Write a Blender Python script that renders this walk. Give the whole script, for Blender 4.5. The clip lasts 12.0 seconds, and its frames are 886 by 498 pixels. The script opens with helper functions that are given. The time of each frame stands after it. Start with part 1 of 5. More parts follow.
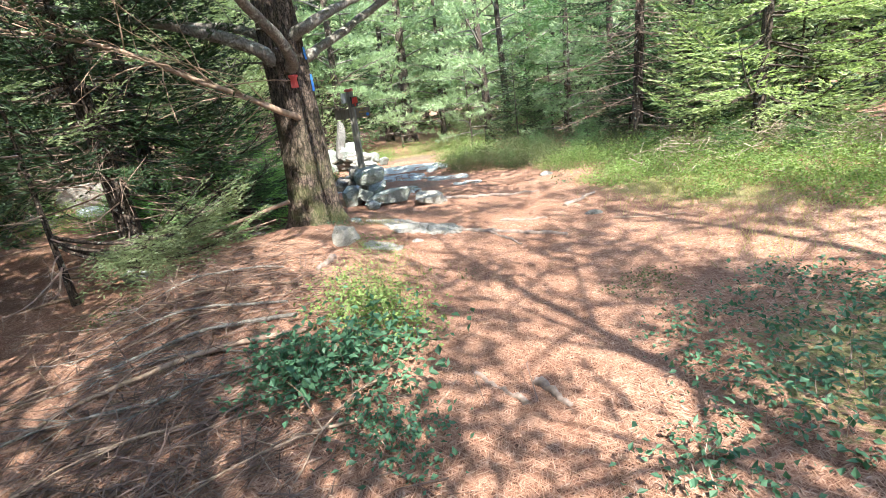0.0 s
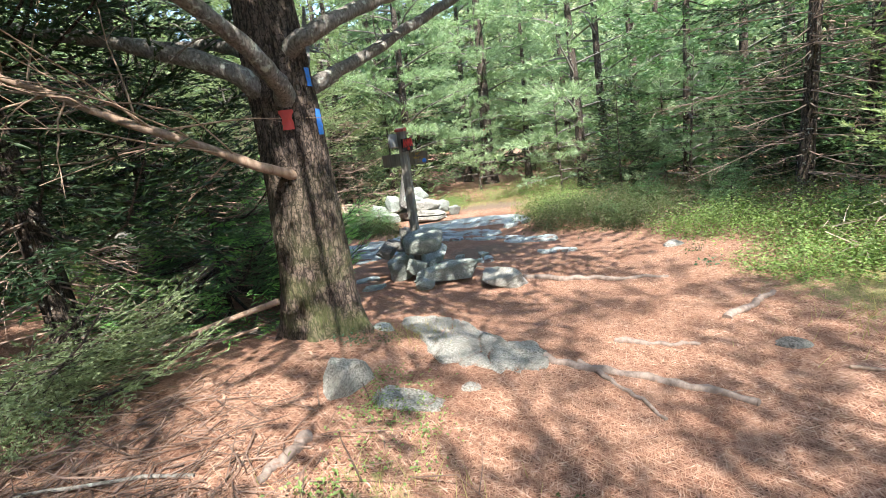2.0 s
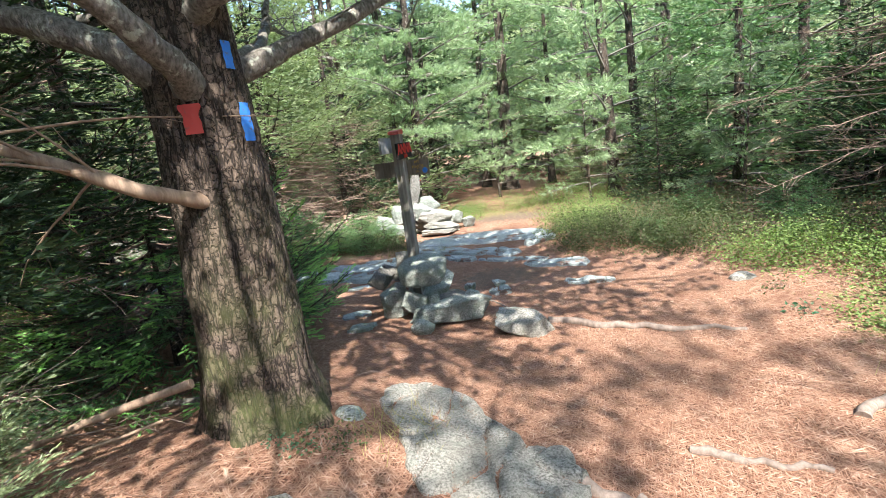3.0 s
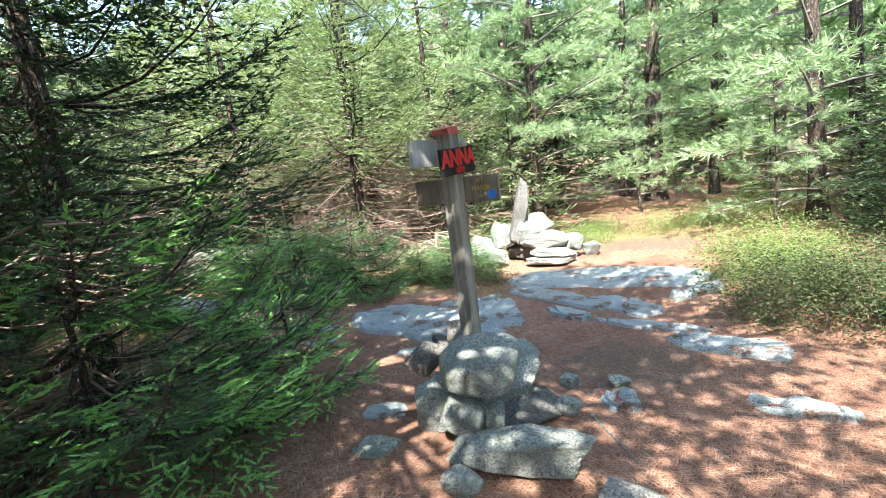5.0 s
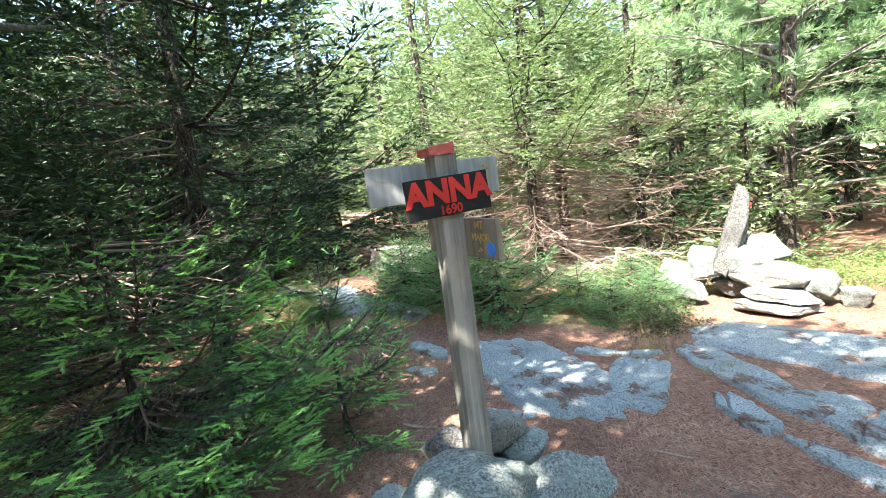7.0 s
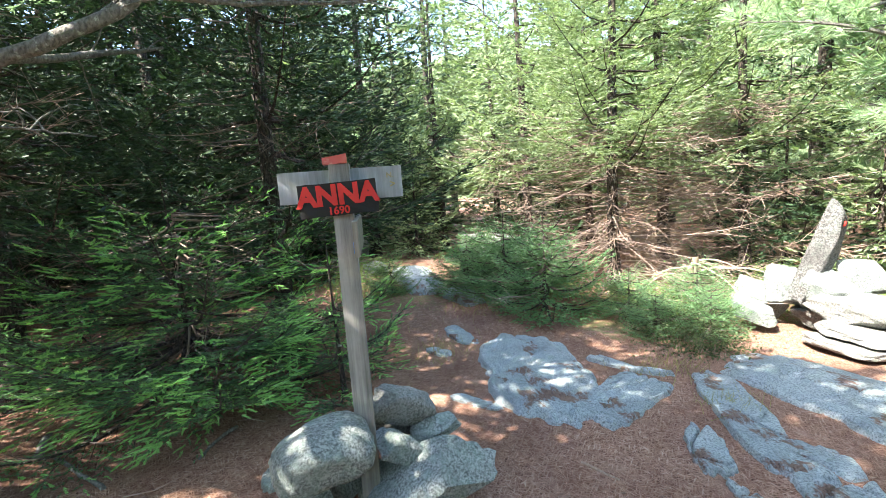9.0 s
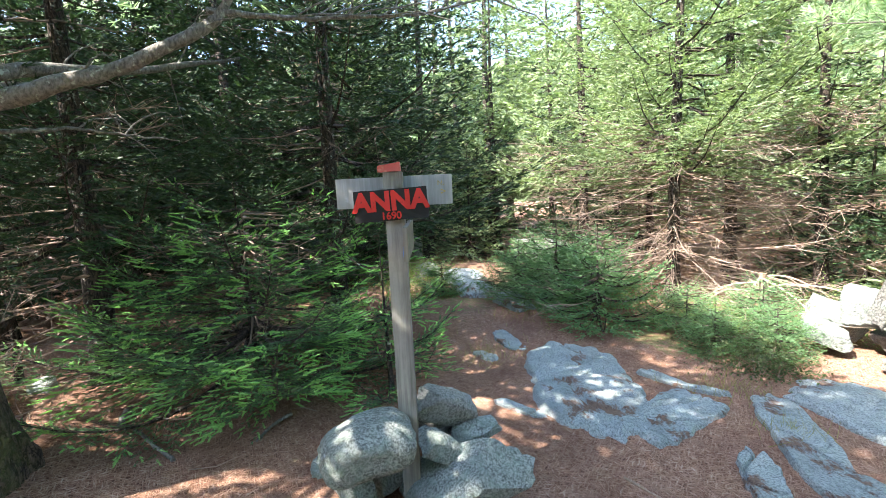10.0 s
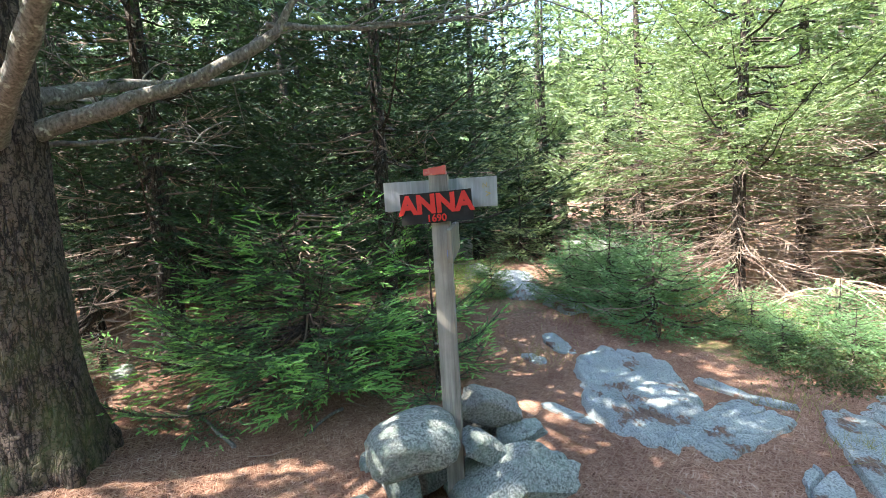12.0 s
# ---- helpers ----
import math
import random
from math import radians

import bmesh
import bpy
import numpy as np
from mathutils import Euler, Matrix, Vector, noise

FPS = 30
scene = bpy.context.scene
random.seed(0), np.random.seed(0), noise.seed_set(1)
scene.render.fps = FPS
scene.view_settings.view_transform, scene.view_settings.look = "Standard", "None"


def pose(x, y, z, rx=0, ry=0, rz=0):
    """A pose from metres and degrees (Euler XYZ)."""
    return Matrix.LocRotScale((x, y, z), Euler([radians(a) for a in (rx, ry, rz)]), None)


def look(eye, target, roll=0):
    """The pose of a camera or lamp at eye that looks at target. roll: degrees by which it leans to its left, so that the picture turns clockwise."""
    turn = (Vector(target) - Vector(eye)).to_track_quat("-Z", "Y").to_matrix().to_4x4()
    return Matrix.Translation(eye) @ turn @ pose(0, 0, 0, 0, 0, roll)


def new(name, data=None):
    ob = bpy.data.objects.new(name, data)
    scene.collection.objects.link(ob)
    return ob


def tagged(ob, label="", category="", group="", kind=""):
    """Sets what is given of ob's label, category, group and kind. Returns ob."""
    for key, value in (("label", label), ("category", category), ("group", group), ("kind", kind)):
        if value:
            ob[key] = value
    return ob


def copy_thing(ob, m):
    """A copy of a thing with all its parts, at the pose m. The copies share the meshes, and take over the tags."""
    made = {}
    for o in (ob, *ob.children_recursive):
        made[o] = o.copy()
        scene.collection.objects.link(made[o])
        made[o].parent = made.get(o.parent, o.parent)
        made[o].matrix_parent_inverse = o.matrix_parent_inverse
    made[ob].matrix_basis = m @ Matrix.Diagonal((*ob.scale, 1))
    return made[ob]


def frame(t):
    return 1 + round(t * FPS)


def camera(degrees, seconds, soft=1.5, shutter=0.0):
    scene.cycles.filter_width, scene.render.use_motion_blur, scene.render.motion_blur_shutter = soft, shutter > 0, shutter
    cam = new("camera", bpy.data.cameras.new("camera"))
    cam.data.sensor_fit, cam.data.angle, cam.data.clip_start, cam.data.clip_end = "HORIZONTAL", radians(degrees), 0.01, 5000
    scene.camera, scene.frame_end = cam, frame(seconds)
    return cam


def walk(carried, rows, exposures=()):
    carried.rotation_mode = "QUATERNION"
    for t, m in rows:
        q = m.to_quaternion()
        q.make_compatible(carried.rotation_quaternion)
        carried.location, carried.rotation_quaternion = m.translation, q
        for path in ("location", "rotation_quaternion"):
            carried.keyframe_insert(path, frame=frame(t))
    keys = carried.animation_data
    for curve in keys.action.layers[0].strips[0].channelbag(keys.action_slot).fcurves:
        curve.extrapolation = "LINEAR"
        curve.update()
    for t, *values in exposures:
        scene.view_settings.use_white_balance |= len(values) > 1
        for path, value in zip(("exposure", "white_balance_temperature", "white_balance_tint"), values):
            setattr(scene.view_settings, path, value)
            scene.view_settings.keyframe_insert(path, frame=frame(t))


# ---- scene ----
cam = camera(87.1, 12.0, soft=0.9)
METRES, EYE, TILT, LEAN, TURN = 8.0, 1.5, 0.0, 0.0, 0.0
ROWS = [
    (0.0, 0.0, 0.0, 0.0, -2.2, -18.19, 6.73),
    (0.5, 0.0203, 0.0572, 0.004, -2.13, -15.91, 7.22),
    (1.0, 0.0095, 0.1297, 0.0055, 0.47, -15.26, 7.31),
    (1.5, 0.0124, 0.1978, 0.0076, 4.77, -14.0, 7.26),
    (2.0, 0.0151, 0.2639, 0.0063, 8.1, -12.91, 7.23),
    (2.5, 0.014, 0.3351, 0.0071, 9.74, -12.52, 7.44),
    (4.5, 0.0195, 0.5899, 0.0093, 19.41, -11.12, 7.1),
    (5.0, 0.008, 0.6464, 0.0083, 27.25, -10.24, 7.47),
    (5.5, 0.0106, 0.6961, 0.0149, 37.2, -9.65, 7.95),
    (6.0, 0.0249, 0.7415, 0.0177, 46.28, -9.33, 7.65),
    (6.5, 0.032, 0.7849, 0.0139, 52.3, -8.4, 7.68),
    (7.0, 0.0484, 0.8281, 0.0144, 57.68, -7.73, 7.45),
    (9.0, 0.1313, 0.9398, 0.0126, 75.92, -7.77, 4.32),
    (9.5, 0.1382, 0.9411, 0.0159, 79.4, -7.46, 3.66),
    (10.0, 0.1397, 0.9427, 0.0162, 82.82, -7.13, 3.02),
    (10.5, 0.142, 0.9431, 0.0165, 85.86, -6.86, 2.68),
    (11.0, 0.144, 0.9453, 0.0167, 87.88, -6.62, 2.99),
    (11.5, 0.1435, 0.9467, 0.0163, 88.69, -6.79, 3.47),
    (12.0, 0.1436, 0.9468, 0.0168, 89.2, -6.64, 3.45),
]
walk(cam, [(t, pose(0, 0, EYE, TILT, LEAN, TURN) @ pose(METRES * x, METRES * y, METRES * z, 90 + pitch, roll, yaw)) for t, x, y, z, yaw, pitch, roll in ROWS], [(0.0, 2.28), (1.0, 2.08), (2.5, 1.92), (4.5, 2.35), (6.0, 2.65), (7.0, 2.8), (9.0, 2.8), (12.0, 2.8)])

# ---------------------------------------------------------------- world and sun
SUN_TO = Vector((0.38, -0.92, 0)).normalized()          # towards the sun, level
SUN_ELEV = 53.0
world = bpy.data.worlds.new("world")
scene.world = world
world.use_nodes = True
wn = world.node_tree.nodes
sky = wn.new("ShaderNodeTexSky")
sky.sky_type, sky.sun_disc = "NISHITA", False
sky.sun_elevation = radians(SUN_ELEV)
sky.sun_rotation = math.atan2(SUN_TO.x, SUN_TO.y)
wn["Background"].inputs["Strength"].default_value = 0.15
world.node_tree.links.new(sky.outputs[0], wn["Background"].inputs["Color"])
sun = new("sun", bpy.data.lights.new("sun", "SUN"))
sun.data.energy, sun.data.angle, sun.data.color = 4.2, radians(0.53), (1.0, 0.93, 0.82)
up_sun = Vector((SUN_TO.x * math.cos(radians(SUN_ELEV)), SUN_TO.y * math.cos(radians(SUN_ELEV)), math.sin(radians(SUN_ELEV))))
sun.matrix_world = look(up_sun * 30, (0, 0, 0))
RNG = np.random.default_rng(7)


# ---------------------------------------------------------------- materials
def mat(name):
    m = bpy.data.materials.new(name)
    m.use_nodes = True
    return m, m.node_tree.nodes, m.node_tree.links, m.node_tree.nodes["Principled BSDF"]


def noise_node(n, l, scale, detail=6, coord=None, stretch=None, rough=0.6):
    t = n.new("ShaderNodeTexNoise")
    t.inputs["Scale"].default_value, t.inputs["Detail"].default_value, t.inputs["Roughness"].default_value = scale, detail, rough
    co = n.new("ShaderNodeTexCoord").outputs["Object"] if coord is None else coord
    if stretch:
        mp = n.new("ShaderNodeMapping")
        mp.inputs["Scale"].default_value = stretch
        l.new(co, mp.inputs[0])
        co = mp.outputs[0]
    l.new(co, t.inputs["Vector"])
    return t


def ramp_node(n, l, src, stops):
    r = n.new("ShaderNodeValToRGB")
    while len(r.color_ramp.elements) < len(stops):
        r.color_ramp.elements.new(0.5)
    for e, (p, c) in zip(r.color_ramp.elements, stops):
        e.position, e.color = p, (*c, 1) if len(c) == 3 else c
    l.new(src, r.inputs[0])
    return r


def mix_node(n, l, fac, a, b, mode="MIX"):
    m = n.new("ShaderNodeMix")
    m.data_type, m.blend_type = "RGBA", mode
    for k, v in ((0, fac), (6, a), (7, b)):
        if isinstance(v, (int, float)):
            m.inputs[k].default_value = v
        elif isinstance(v, tuple):
            m.inputs[k].default_value = (*v, 1)
        else:
            l.new(v, m.inputs[k])
    return m.outputs[2]


def bump_node(n, l, height, strength, dist, bs):
    b = n.new("ShaderNodeBump")
    b.inputs["Strength"].default_value, b.inputs["Distance"].default_value = strength, dist
    l.new(height, b.inputs["Height"])
    l.new(b.outputs[0], bs.inputs["Normal"])
    return b


def leaf_mat(name, dark, light, trans=0.35, tint=(1.1, 1.25, 0.55), rough=0.5):
    """Needles and leaves: each one its own shade, and light passes through."""
    m, n, l, bs = mat(name)
    g = n.new("ShaderNodeNewGeometry")
    r = ramp_node(n, l, g.outputs["Random Per Island"], [(0, dark), (0.75, light), (1, tuple(c * 1.25 for c in light))])
    big = noise_node(n, l, 1.3, 3)
    col = mix_node(n, l, 0.35, r.outputs[0], ramp_node(n, l, big.outputs[0], [(0.3, dark), (0.7, light)]).outputs[0])
    l.new(col, bs.inputs["Base Color"])
    bs.inputs["Roughness"].default_value = rough
    bs.inputs["Specular IOR Level"].default_value = 0.35
    tr = n.new("ShaderNodeBsdfTranslucent")
    l.new(mix_node(n, l, 1.0, col, tint, "MULTIPLY"), tr.inputs[0])
    mx = n.new("ShaderNodeMixShader")
    mx.inputs[0].default_value = trans
    l.new(bs.outputs[0], mx.inputs[1])
    l.new(tr.outputs[0], mx.inputs[2])
    l.new(mx.outputs[0], n["Material Output"].inputs[0])
    return m


def bark_mat(name, dark, light, scale, moss=0.0, lichen=0.0, furrowed=True):
    m, n, l, bs = mat(name)
    co = n.new("ShaderNodeTexCoord").outputs["Object"]

    def furrow(sc, stretch):
        t = noise_node(n, l, sc, 3, co, stretch, 0.5)
        a, b = n.new("ShaderNodeMath"), n.new("ShaderNodeMath")
        a.operation, b.operation = "SUBTRACT", "ABSOLUTE"
        l.new(t.outputs[0], a.inputs[0])
        a.inputs[1].default_value = 0.5
        l.new(a.outputs[0], b.inputs[0])
        return b.outputs[0]
    low = n.new("ShaderNodeMath")
    low.operation = "MINIMUM"
    cross = n.new("ShaderNodeMath")
    cross.operation = "MULTIPLY"
    cross.inputs[1].default_value = 1.8
    l.new(furrow(scale * 0.8, (1, 1, 1.1)), cross.inputs[0])
    l.new(furrow(scale, (1, 1, 0.2)), low.inputs[0])
    l.new(cross.outputs[0], low.inputs[1])
    fine = noise_node(n, l, scale * 5, 8, co, (1, 1, 0.5))
    plate = ramp_node(n, l, low.outputs[0], [(0.012, (0, 0, 0)), (0.06, (0.75,) * 3), (0.16, (1,) * 3)])
    h = mix_node(n, l, 0.4, plate.outputs[0], fine.outputs[0])
    c = mix_node(n, l, plate.outputs[0], tuple(x * 0.3 for x in dark), ramp_node(n, l, fine.outputs[0], [(0.3, dark), (0.7, light)]).outputs[0])
    if not furrowed:
        h = fine.outputs[0]
        c = ramp_node(n, l, fine.outputs[0], [(0.35, dark), (0.65, light)]).outputs[0]
    if lichen:
        sp = noise_node(n, l, 22, 6, co)
        c = mix_node(n, l, ramp_node(n, l, sp.outputs[0], [(0.62 - lichen * 0.1, (0,) * 3), (0.68 - lichen * 0.1, (0.8,) * 3)]).outputs[0], c, (0.42, 0.45, 0.4))
    if moss:
        ms = noise_node(n, l, 5, 8, co)
        z = n.new("ShaderNodeSeparateXYZ")
        l.new(co, z.inputs[0])
        low = n.new("ShaderNodeMapRange")
        low.inputs[1].default_value, low.inputs[2].default_value, low.inputs[3].default_value, low.inputs[4].default_value = 0.05, 1.3, 0.62, 0.0
        l.new(z.outputs[2], low.inputs[0])
        ad = n.new("ShaderNodeMath")
        ad.operation = "MULTIPLY"
        l.new(low.outputs[0], ad.inputs[0])
        l.new(ramp_node(n, l, ms.outputs[0], [(0.42, (0,) * 3), (0.62, (1,) * 3)]).outputs[0], ad.inputs[1])
        c = mix_node(n, l, ad.outputs[0], c, (0.09, 0.11, 0.035))
    l.new(c, bs.inputs["Base Color"])
    bs.inputs["Roughness"].default_value = 0.95
    bump_node(n, l, h, 0.9, 0.012, bs)
    return m


def rock_mat(name, base, light, green=0.55, litter=0.0, crusts=1.0):
    """Granite: dark and light grains, crusts of pale and dark lichen, fallen needles in the hollows."""
    m, n, l, bs = mat(name)
    co = n.new("ShaderNodeTexCoord").outputs["Object"]
    speck = noise_node(n, l, 85, 5, co, rough=0.75)
    mid = noise_node(n, l, 13, 8, co, rough=0.72)
    crust = noise_node(n, l, 34, 6, co, rough=0.7)
    dark = noise_node(n, l, 26, 7, co, (1.2, 1.2, 1.0), 0.75)
    big = noise_node(n, l, 2.6, 6, co, rough=0.65)
    c = ramp_node(n, l, speck.outputs[0], [(0.40, tuple(x * 0.5 for x in base)), (0.48, base), (0.57, light)]).outputs[0]
    c = mix_node(n, l, ramp_node(n, l, mid.outputs[0], [(0.47, (0,) * 3), (0.58, (green,) * 3)]).outputs[0], c, (0.27, 0.36, 0.32))
    c = mix_node(n, l, ramp_node(n, l, crust.outputs[0], [(0.54, (0,) * 3), (0.60, (0.75 * crusts,) * 3)]).outputs[0], c, tuple(min(0.66, x * 1.12) for x in light))
    c = mix_node(n, l, ramp_node(n, l, dark.outputs[0], [(0.37, (0.85 * crusts,) * 3), (0.45, (0,) * 3)]).outputs[0], c, (0.055, 0.06, 0.058))
    c = mix_node(n, l, ramp_node(n, l, big.outputs[0], [(0.48, (0,) * 3), (0.66, (0.55,) * 3)]).outputs[0], c, tuple(x * 0.6 for x in base))
    if litter:
        fall = noise_node(n, l, 2.4, 9, co, (1, 1.6, 1), 0.7)
        c = mix_node(n, l, ramp_node(n, l, fall.outputs[0], [(0.64 - litter * 0.1, (0,) * 3), (0.68 - litter * 0.1, (0.85,) * 3)]).outputs[0], c,
                     ramp_node(n, l, speck.outputs[0], [(0.35, (0.07, 0.032, 0.02)), (0.6, (0.27, 0.15, 0.10))]).outputs[0])
    l.new(c, bs.inputs["Base Color"])
    bs.inputs["Roughness"].default_value = 0.92
    bs.inputs["Specular IOR Level"].default_value = 0.25
    bump_node(n, l, mix_node(n, l, 0.45, mid.outputs[0], speck.outputs[0]), 1.0, 0.045, bs)
    return m


def ground_mat():
    m, n, l, bs = mat("needle_litter")
    co = n.new("ShaderNodeTexCoord").outputs["Object"]
    # three crossing layers of long thin flecks read as fallen needles
    layers = []
    for k, (ang, sc) in enumerate(((20, 1.0), (80, 1.13), (140, 0.9))):
        mp = n.new("ShaderNodeMapping")
        mp.vector_type = "TEXTURE"
        mp.inputs["Rotation"].default_value = (0, 0, radians(ang))
        mp.inputs["Scale"].default_value = (1 / (16 * sc), 1 / (130 * sc), 1)
        l.new(mix_node(n, l, 0.06, co, noise_node(n, l, 7, 3, co).outputs["Color"]), mp.inputs[0])
        t = n.new("ShaderNodeTexNoise")
        t.inputs["Scale"].default_value, t.inputs["Detail"].default_value = 1.0, 2
        l.new(mp.outputs[0], t.inputs["Vector"])
        layers.append(t.outputs[0])
    mx = layers[0]
    for o in layers[1:]:
        q = n.new("ShaderNodeMath")
        q.operation = "MAXIMUM"
        l.new(mx, q.inputs[0])
        l.new(o, q.inputs[1])
        mx = q.outputs[0]
    needles = ramp_node(n, l, mx, [(0.43, (0.05, 0.022, 0.014)), (0.53, (0.23, 0.118, 0.08)), (0.63, (0.38, 0.235, 0.17)), (0.75, (0.54, 0.41, 0.33))]).outputs[0]
    big = noise_node(n, l, 1.7, 8, co, rough=0.65)
    needles = mix_node(n, l, ramp_node(n, l, big.outputs[0], [(0.36, (0.55,) * 3), (0.55, (0,) * 3)]).outputs[0], needles, (0.13, 0.062, 0.042))
    pale = noise_node(n, l, 3.1, 6, co, rough=0.7)
    needles = mix_node(n, l, ramp_node(n, l, pale.outputs[0], [(0.54, (0,) * 3), (0.7, (0.4,) * 3)]).outputs[0], needles, (0.40, 0.27, 0.205))
    at = n.new("ShaderNodeVertexColor")
    at.layer_name = "cover"
    sp = n.new("ShaderNodeSeparateColor")
    l.new(at.outputs[0], sp.inputs[0])
    fr = noise_node(n, l, 14, 8, co, rough=0.75)

    def cover(chan):
        a = n.new("ShaderNodeMath")
        a.operation = "ADD"
        l.new(sp.outputs[chan], a.inputs[0])
        l.new(fr.outputs[0], a.inputs[1])
        return ramp_node(n, l, a.outputs[0], [(0.9, (0,) * 3), (1.05, (1,) * 3)]).outputs[0]
    dirt = ramp_node(n, l, noise_node(n, l, 60, 6, co).outputs[0], [(0.3, (0.09, 0.066, 0.052)), (0.7, (0.23, 0.175, 0.14))]).outputs[0]
    moss = ramp_node(n, l, noise_node(n, l, 70, 6, co).outputs[0], [(0.3, (0.085, 0.085, 0.035)), (0.55, (0.21, 0.20, 0.09)), (0.75, (0.34, 0.28, 0.16))]).outputs[0]
    c = mix_node(n, l, cover(1), needles, dirt)
    c = mix_node(n, l, cover(0), c, moss)
    l.new(c, bs.inputs["Base Color"])
    bs.inputs["Roughness"].default_value = 0.95
    bs.inputs["Specular IOR Level"].default_value = 0.2
    bump_node(n, l, mix_node(n, l, 0.4, mx, fr.outputs[0]), 1.0, 0.03, bs)
    return m


def wood_mat(name, dark, light, rough=0.85):
    m, n, l, bs = mat(name)
    co = n.new("ShaderNodeTexCoord").outputs["Object"]
    g = noise_node(n, l, 30, 8, co, (1, 1, 0.05), 0.7)
    s = noise_node(n, l, 4, 6, co)
    c = ramp_node(n, l, g.outputs[0], [(0.3, dark), (0.62, light)]).outputs[0]
    c = mix_node(n, l, ramp_node(n, l, s.outputs[0], [(0.45, (0,) * 3), (0.7, (0.6,) * 3)]).outputs[0], c, dark)
    l.new(c, bs.inputs["Base Color"])
    bs.inputs["Roughness"].default_value = rough
    bump_node(n, l, g.outputs[0], 0.6, 0.004, bs)
    return m


def paint_mat(name, col, worn, amount=0.5, scale=30, rough=0.6):
    m, n, l, bs = mat(name)
    t = noise_node(n, l, scale, 8, rough=0.75)
    f = ramp_node(n, l, t.outputs[0], [(amount, (0,) * 3), (amount + 0.1, (1,) * 3)]).outputs[0]
    l.new(mix_node(n, l, f, col, worn), bs.inputs["Base Color"])
    bs.inputs["Roughness"].default_value = rough
    bump_node(n, l, t.outputs[0], 0.3, 0.003, bs)
    return m


M_GROUND = ground_mat()
# Tone copies of spruce needles: darker for shaded trees, paler for sunlit ones.
M_SPRUCE = leaf_mat("spruce_needles_shaded", (0.014, 0.032, 0.017), (0.055, 0.10, 0.048), 0.22, (1.05, 1.15, 0.65))
# Near copy, colour lifted so low spruces in shade read brighter green.
M_SPRUCE_NEAR = leaf_mat("young_spruce_needles_lifted", (0.04, 0.105, 0.05), (0.14, 0.26, 0.12), 0.3, (1.05, 1.15, 0.65))
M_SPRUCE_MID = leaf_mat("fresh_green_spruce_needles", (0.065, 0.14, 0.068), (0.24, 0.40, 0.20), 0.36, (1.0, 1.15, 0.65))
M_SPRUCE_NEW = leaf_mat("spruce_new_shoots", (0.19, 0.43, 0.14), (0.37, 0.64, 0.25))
M_SPRUCE_LIGHT = leaf_mat("sunlit_spruce_needles", (0.085, 0.13, 0.07), (0.37, 0.45, 0.27), 0.38, (1.0, 1.15, 0.6))
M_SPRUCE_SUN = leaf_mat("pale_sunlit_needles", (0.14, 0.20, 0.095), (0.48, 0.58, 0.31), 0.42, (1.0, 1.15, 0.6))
M_PINE = leaf_mat("pine_needles", (0.16, 0.25, 0.14), (0.46, 0.58, 0.38), 0.42, (1.0, 1.15, 0.8))
# Shrub leaves in two tones: darkened for shade, yellow-green where sun falls.
M_BUSH = leaf_mat("shrub_leaves_shaded", (0.03, 0.05, 0.022), (0.115, 0.145, 0.065), 0.35)
M_BUSH_LIT = leaf_mat("sunlit_green_leaves", (0.07, 0.12, 0.04), (0.27, 0.38, 0.14), 0.4)
M_HERB = leaf_mat("blue_green_leaves", (0.03, 0.085, 0.052), (0.09, 0.20, 0.115), 0.3, (0.9, 1.2, 0.7))
M_GRASS = leaf_mat("dry_grass", (0.20, 0.19, 0.07), (0.45, 0.40, 0.20), 0.4)
M_NEEDLE = leaf_mat("fallen_needles", (0.10, 0.045, 0.028), (0.42, 0.25, 0.18), 0.1, (1, 1, 1), 0.7)
M_TWIG = leaf_mat("dead_twigs", (0.12, 0.085, 0.07), (0.40, 0.30, 0.25), 0.0, (1, 1, 1), 0.9)
M_TWIG_DARK = leaf_mat("brown_twigs", (0.06, 0.04, 0.032), (0.24, 0.165, 0.135), 0.0, (1, 1, 1), 0.9)
M_TWIG_PALE = leaf_mat("bleached_twigs", (0.24, 0.18, 0.14), (0.50, 0.42, 0.35), 0.0, (1, 1, 1), 0.9)
M_BARK_PINE = bark_mat("pine_bark", (0.065, 0.046, 0.037), (0.195, 0.148, 0.122), 30, moss=0.25)
M_BARK_LIMB = bark_mat("limb_bark", (0.085, 0.078, 0.07), (0.25, 0.235, 0.215), 14, lichen=0.4, furrowed=False)

M_BARK_SPRUCE = bark_mat("spruce_bark", (0.055, 0.042, 0.035), (0.17, 0.13, 0.105), 34, lichen=0.2)
M_ROOT = wood_mat("root_wood", (0.10, 0.075, 0.065), (0.28, 0.225, 0.195))
M_DEADWOOD = wood_mat("bare_dead_wood", (0.16, 0.105, 0.075), (0.38, 0.28, 0.21))
M_ROCK = rock_mat("lichened_granite", (0.25, 0.275, 0.262), (0.47, 0.51, 0.485), crusts=0.7)
M_ROCK_PALE = rock_mat("pale_granite", (0.28, 0.275, 0.255), (0.46, 0.45, 0.425), 0.2, crusts=0.5)
M_ROCK_BLUE = rock_mat("blue_grey_bedrock", (0.35, 0.40, 0.415), (0.51, 0.575, 0.59), 0.2, litter=0.75, crusts=0.3)
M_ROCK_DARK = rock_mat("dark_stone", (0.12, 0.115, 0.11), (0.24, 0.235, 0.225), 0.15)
M_POST = wood_mat("weathered_timber", (0.10, 0.095, 0.085), (0.31, 0.30, 0.27))
M_BOARD = wood_mat("silvered_board", (0.19, 0.20, 0.20), (0.36, 0.37, 0.37))
M_BOARD_DARK = wood_mat("brown_grey_board", (0.11, 0.10, 0.08), (0.23, 0.21, 0.17))
